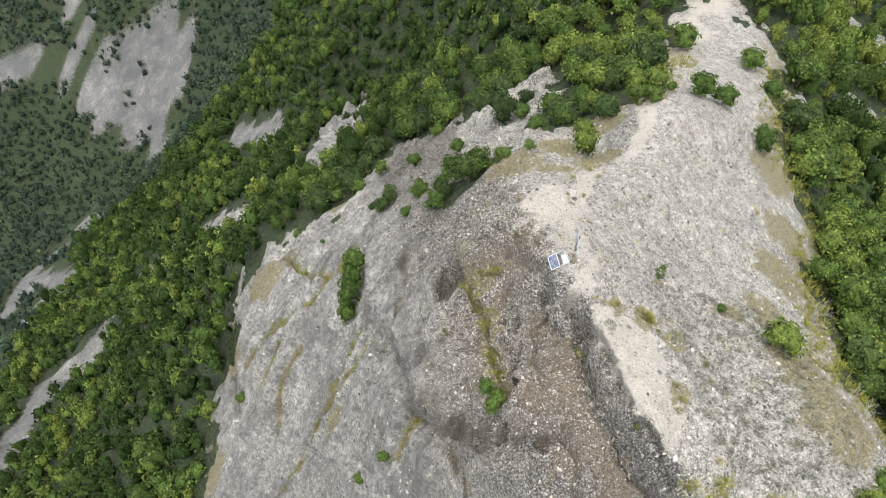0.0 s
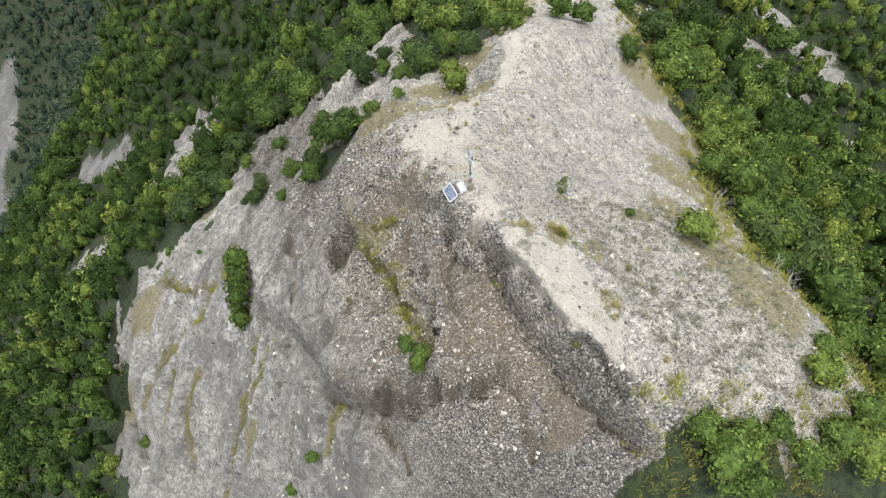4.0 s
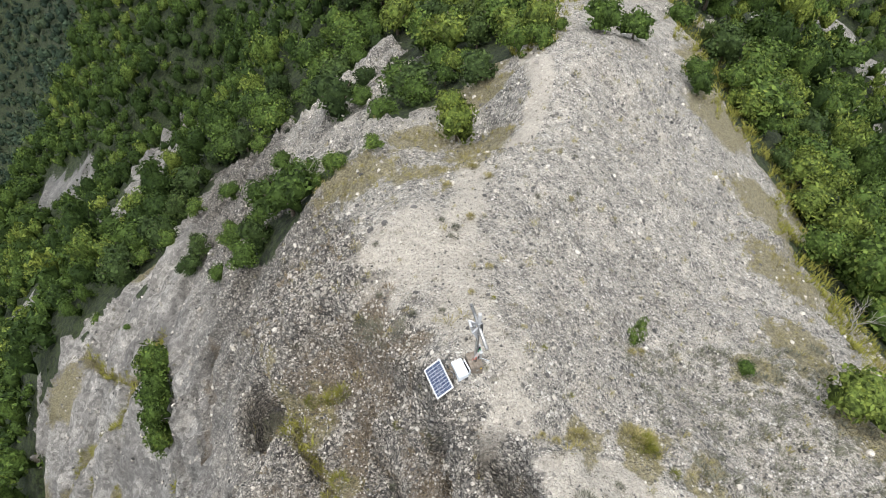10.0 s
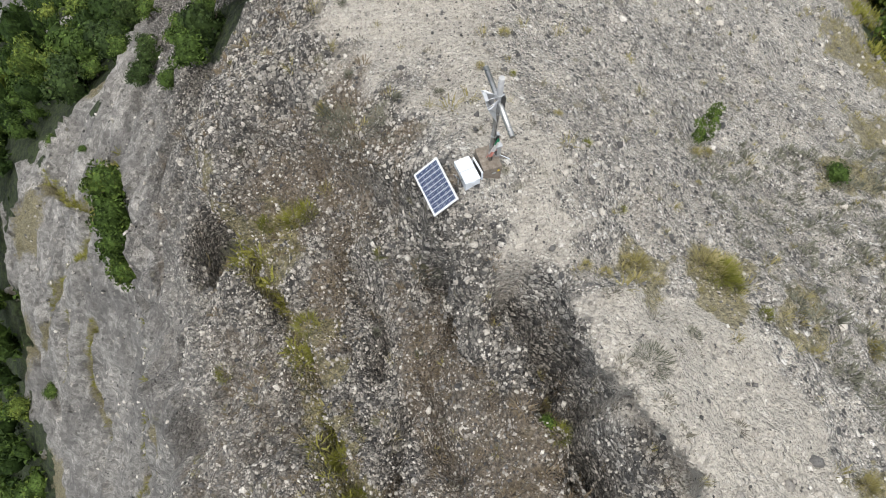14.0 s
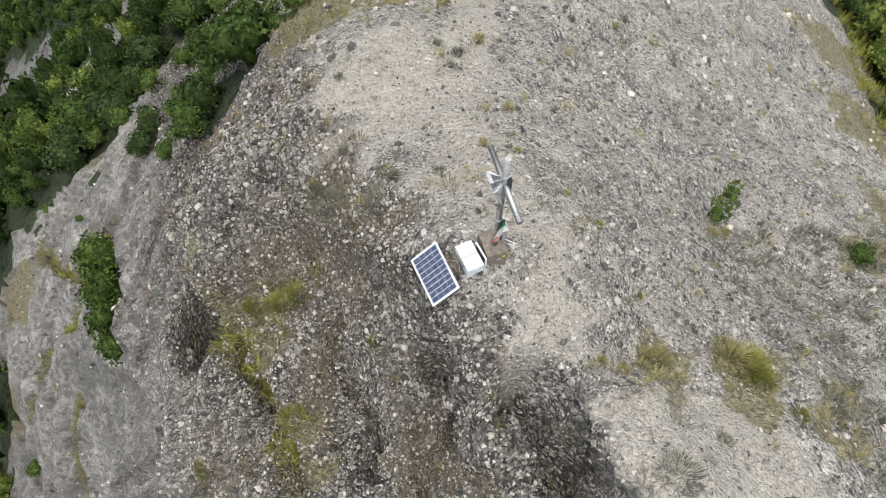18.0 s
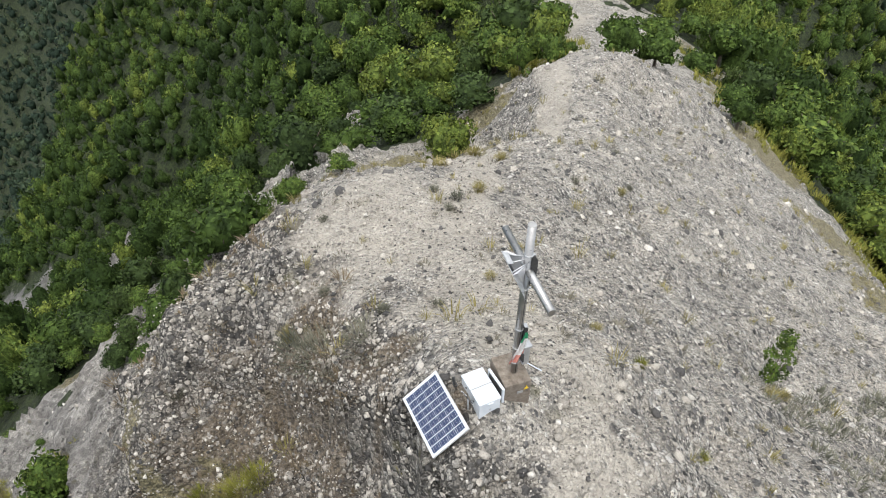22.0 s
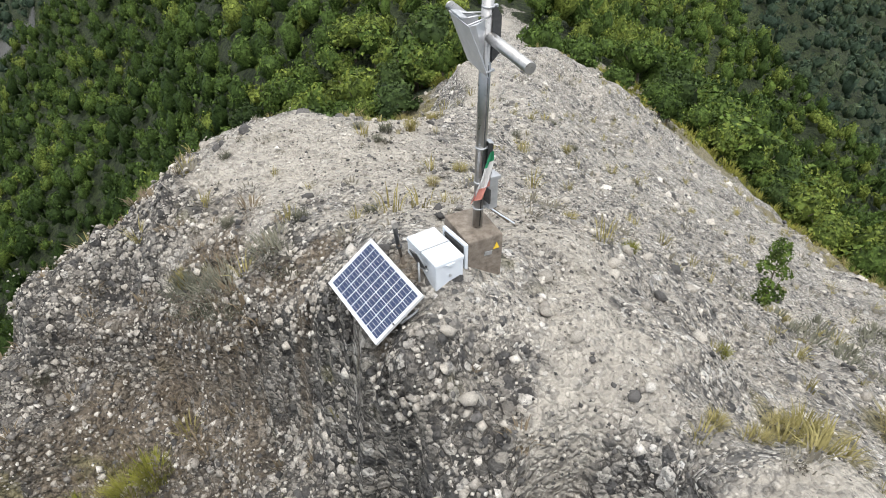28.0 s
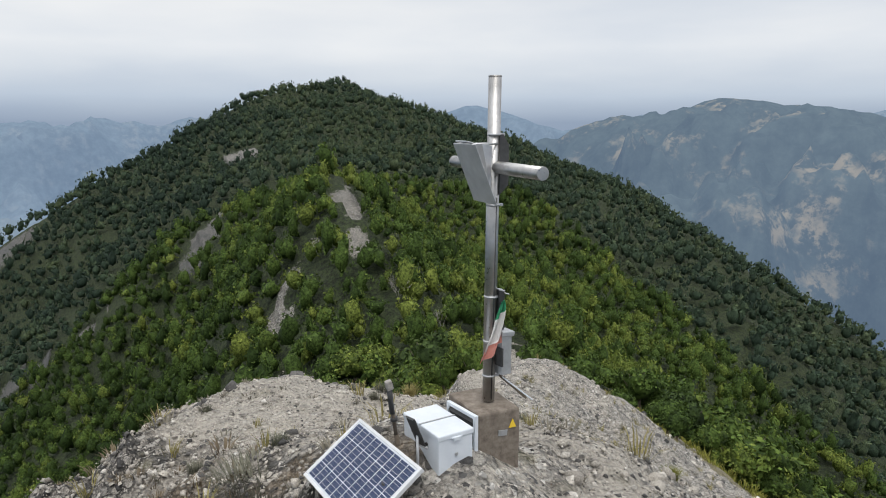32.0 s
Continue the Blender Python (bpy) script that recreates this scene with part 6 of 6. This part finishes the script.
def cobble(seed):
    """The upper half of an embedded rounded stone: a five-sided dome one unit wide."""
    r = np.random.default_rng(seed)
    a = np.arange(5) * 1.2566 + r.uniform(-0.35, 0.35, 5)
    q, w = 0.5 * r.uniform(0.75, 1.1, 5), r.uniform(0.65, 1.0)
    low_ = np.stack([q * np.cos(a), w * q * np.sin(a), np.full(5, -0.12)], 1)
    high = np.stack([0.66 * q * np.cos(a + 0.2), 0.66 * w * q * np.sin(a + 0.2), 0.3 * r.uniform(0.7, 1.15, 5)], 1)
    f = [(i, (i + 1) % 5, 5 + (i + 1) % 5) for i in range(5)] + [(i, 5 + (i + 1) % 5, 5 + i) for i in range(5)] + [(5, 6, 7), (5, 7, 8), (5, 8, 9)]
    return np.concatenate([low_, high]), np.array(f)


COBBLES = [cobble(k) for k in range(10)]


def on_rock(n, x0, x1, y0, y1, seed, centre=None, spread_=6.0):
    r = np.random.default_rng(seed)
    if centre:
        x, y = r.normal(centre[0], spread_, n), r.normal(centre[1], spread_, n)
    else:
        x, y = r.uniform(x0, x1, n), r.uniform(y0, y1, n)
    k = (rockiness(x, y) > 0.6) & (np.hypot(x + 0.3, y - 0.0) > 0.62) & (np.hypot(x + 1.1, y + 0.15) > 0.42)
    return x[k], y[k]


px_, py_ = on_rock(22000, -9, 12, -13, 14, 3)
scatter("gravel", "embedded grey, buff and white cobbles all over the rock", "gravel", px_, py_, CHIPS, 0.04, 0.17, STONE, 4, 0.02, 0.8, True, 3.0)
px_, py_ = on_rock(24000, -9.5, 5, -15, 8, 53)
fade = ramp(np.hypot((px_ + 2) / 8, (py_ + 1.5) / 11) + 0.15 * fbm(px_, py_, 2, 57), 0.8, 1.15)
fm = fade < np.random.default_rng(58).uniform(0, 1, len(px_))
px_, py_ = px_[fm], py_[fm]
fk = face(px_, py_) > 0.5
scatter("face_cobbles", "packed grey cobbles standing out of the bare rock face", "cobbles", px_[fk], py_[fk], COBBLES[:4] + CHIPS, 0.05, 0.18, STONE, 54, 0.05, 1.0, True, 2.4)
px_, py_ = on_rock(24000, 0, 0, 0, 0, 8, (0.0, 2.2), 4.2)
scatter("fine_gravel", "fine pale gravel round the foot of the cross", "gravel", px_, py_, CHIPS, 0.022, 0.09, STONE, 6, -0.02, 0.8, True)
px_, py_ = on_rock(3500, -34, 24, -14, 34, 13)
rk = np.hypot(px_ - 0.5, py_ - 1) > 7
px_, py_ = px_[rk], py_[rk]
scatter("rock_rubble", "scattered larger stones on the rock slopes", "stones", px_, py_, COBBLES, 0.14, 0.4, STONE, 14, 0.0, 0.9, True)
hx_, hy_ = on_rock(1000, 6, 18, -15, 1.5, 17)
k = hx_ > 6.0 - 0.1 * hy_
scatter("grey_herbs", "low grey-green herb cushions on stony ground", "herbs", hx_[k], hy_[k], [blades(60 + q, 22, 0.5, 1.1, 0.05, 0.9) for q in range(3)], 0.22, 0.5, GREY_HERB, 18, 0.02)
gx2, gy2 = on_rock(5200, -9, 22, -14, 26, 19)
gk = spots(gx2, gy2, GRASS) + 0.12 > np.random.default_rng(2).uniform(0, 1, len(gx2))
scatter("dry_grass", "thin dry straw-coloured grass on the rock", "grass", gx2[gk], gy2[gk], [blades(70 + q, 20, 0.9, 0.9, 0.03, 0.7) for q in range(3)], 0.15, 0.4, DRY_GRASS, 20, 0.02)
vx_, vy_ = np.random.default_rng(41).uniform(4, 34, 7000), np.random.default_rng(42).uniform(-20, 44, 7000)
ve = inside(vx_, vy_, MAIN_ROCK) + 1.2 * fbm(vx_ * 0.8, vy_ * 0.8, 2, 43)
vk = (ve > -2.2) & (ve < 2.2) & (vx_ - 0.25 * vy_ > 4)
scatter("verge_grass", "yellow-green grass verge between rock and wood", "grass", vx_[vk], vy_[vk], [blades(90 + q, 16, 0.9, 1.0, 0.045, 0.7) for q in range(3)], 0.3, 0.7, MOSS_GRASS, 44, 0.02)
# grass along the green seams of the wall, and grey cushions all over the top
qx, qy = on_rock(30000, -34, -2, -8, 34, 61)
qd = np.full(len(qx), 9.0)
for n in (1, 4, 5, 6, 8, 9, 10, 11, 16):
    qd = np.minimum(qd, near_line(qx, qy, CRACKS[n]))
qk = qd + 0.4 * fbm(qx, qy, 2, 62) < 0.3
scatter("seam_grass", "yellow-green grass growing along seams of the rock face", "grass", qx[qk], qy[qk], [blades(120 + q, 16, 0.9, 1.0, 0.04, 0.8) for q in range(3)], 0.25, 0.6, MOSS_GRASS, 63, 0.02)
qx, qy = on_rock(1500, -10, 16, -13, 26, 65)
qk = fbm(qx * 0.4, qy * 0.4, 3, 66) + 0.1 > np.random.default_rng(67).uniform(-0.25, 0.45, len(qx))
scatter("grey_cushions", "small grey-brown herb cushions dotted over the gravel", "herbs", qx[qk], qy[qk], [blades(130 + q, 22, 0.45, 1.1, 0.05, 1.0) for q in range(3)], 0.12, 0.34, painted("grey_brown_herb", (0.1, 0.09, 0.07), (0.24, 0.22, 0.17), 0.9, 3), 68, 0.02)
sx2, sy2 = on_rock(2600, -8, 6, -9, 9, 23)
sk = np.maximum(spots(sx2, sy2, SOIL), 0.5 * face(sx2, sy2)) > np.random.default_rng(4).uniform(0.15, 1.3, len(sx2))
scatter("brown_herbs", "dried brown herbs in the hollows of the rock", "herbs", sx2[sk], sy2[sk], [blades(80 + q, 24, 0.6, 1.2, 0.04, 1.0) for q in range(3)], 0.15, 0.42, painted("dried_herb", (0.1, 0.075, 0.05), (0.24, 0.19, 0.12), 0.9, 3), 24, 0.02)

# single stones round the station
STONES = []
for k, (v, f) in enumerate(PEBBLES):
    STONES.append(raw_mesh("stone", v, f, STONE_SINGLE, (), False))
r = np.random.default_rng(31)
sx3, sy3 = on_rock(420, 0, 0, 0, 0, 33, (0.4, 1.5), 2.6)
sz3 = ground(sx3, sy3)
for i in range(min(260, len(sx3))):
    s = float(0.07 + 0.16 * r.uniform() ** 2.5)
    o = new("stone", STONES[i % 6])
    o.parent = ground_ob
    o.matrix_basis = pose(float(sx3[i]), float(sy3[i]), float(sz3[i]) + 0.1 * s, float(r.uniform(-25, 25)), float(r.uniform(-25, 25)), float(r.uniform(0, 360))) @ Matrix.Scale(s, 4)
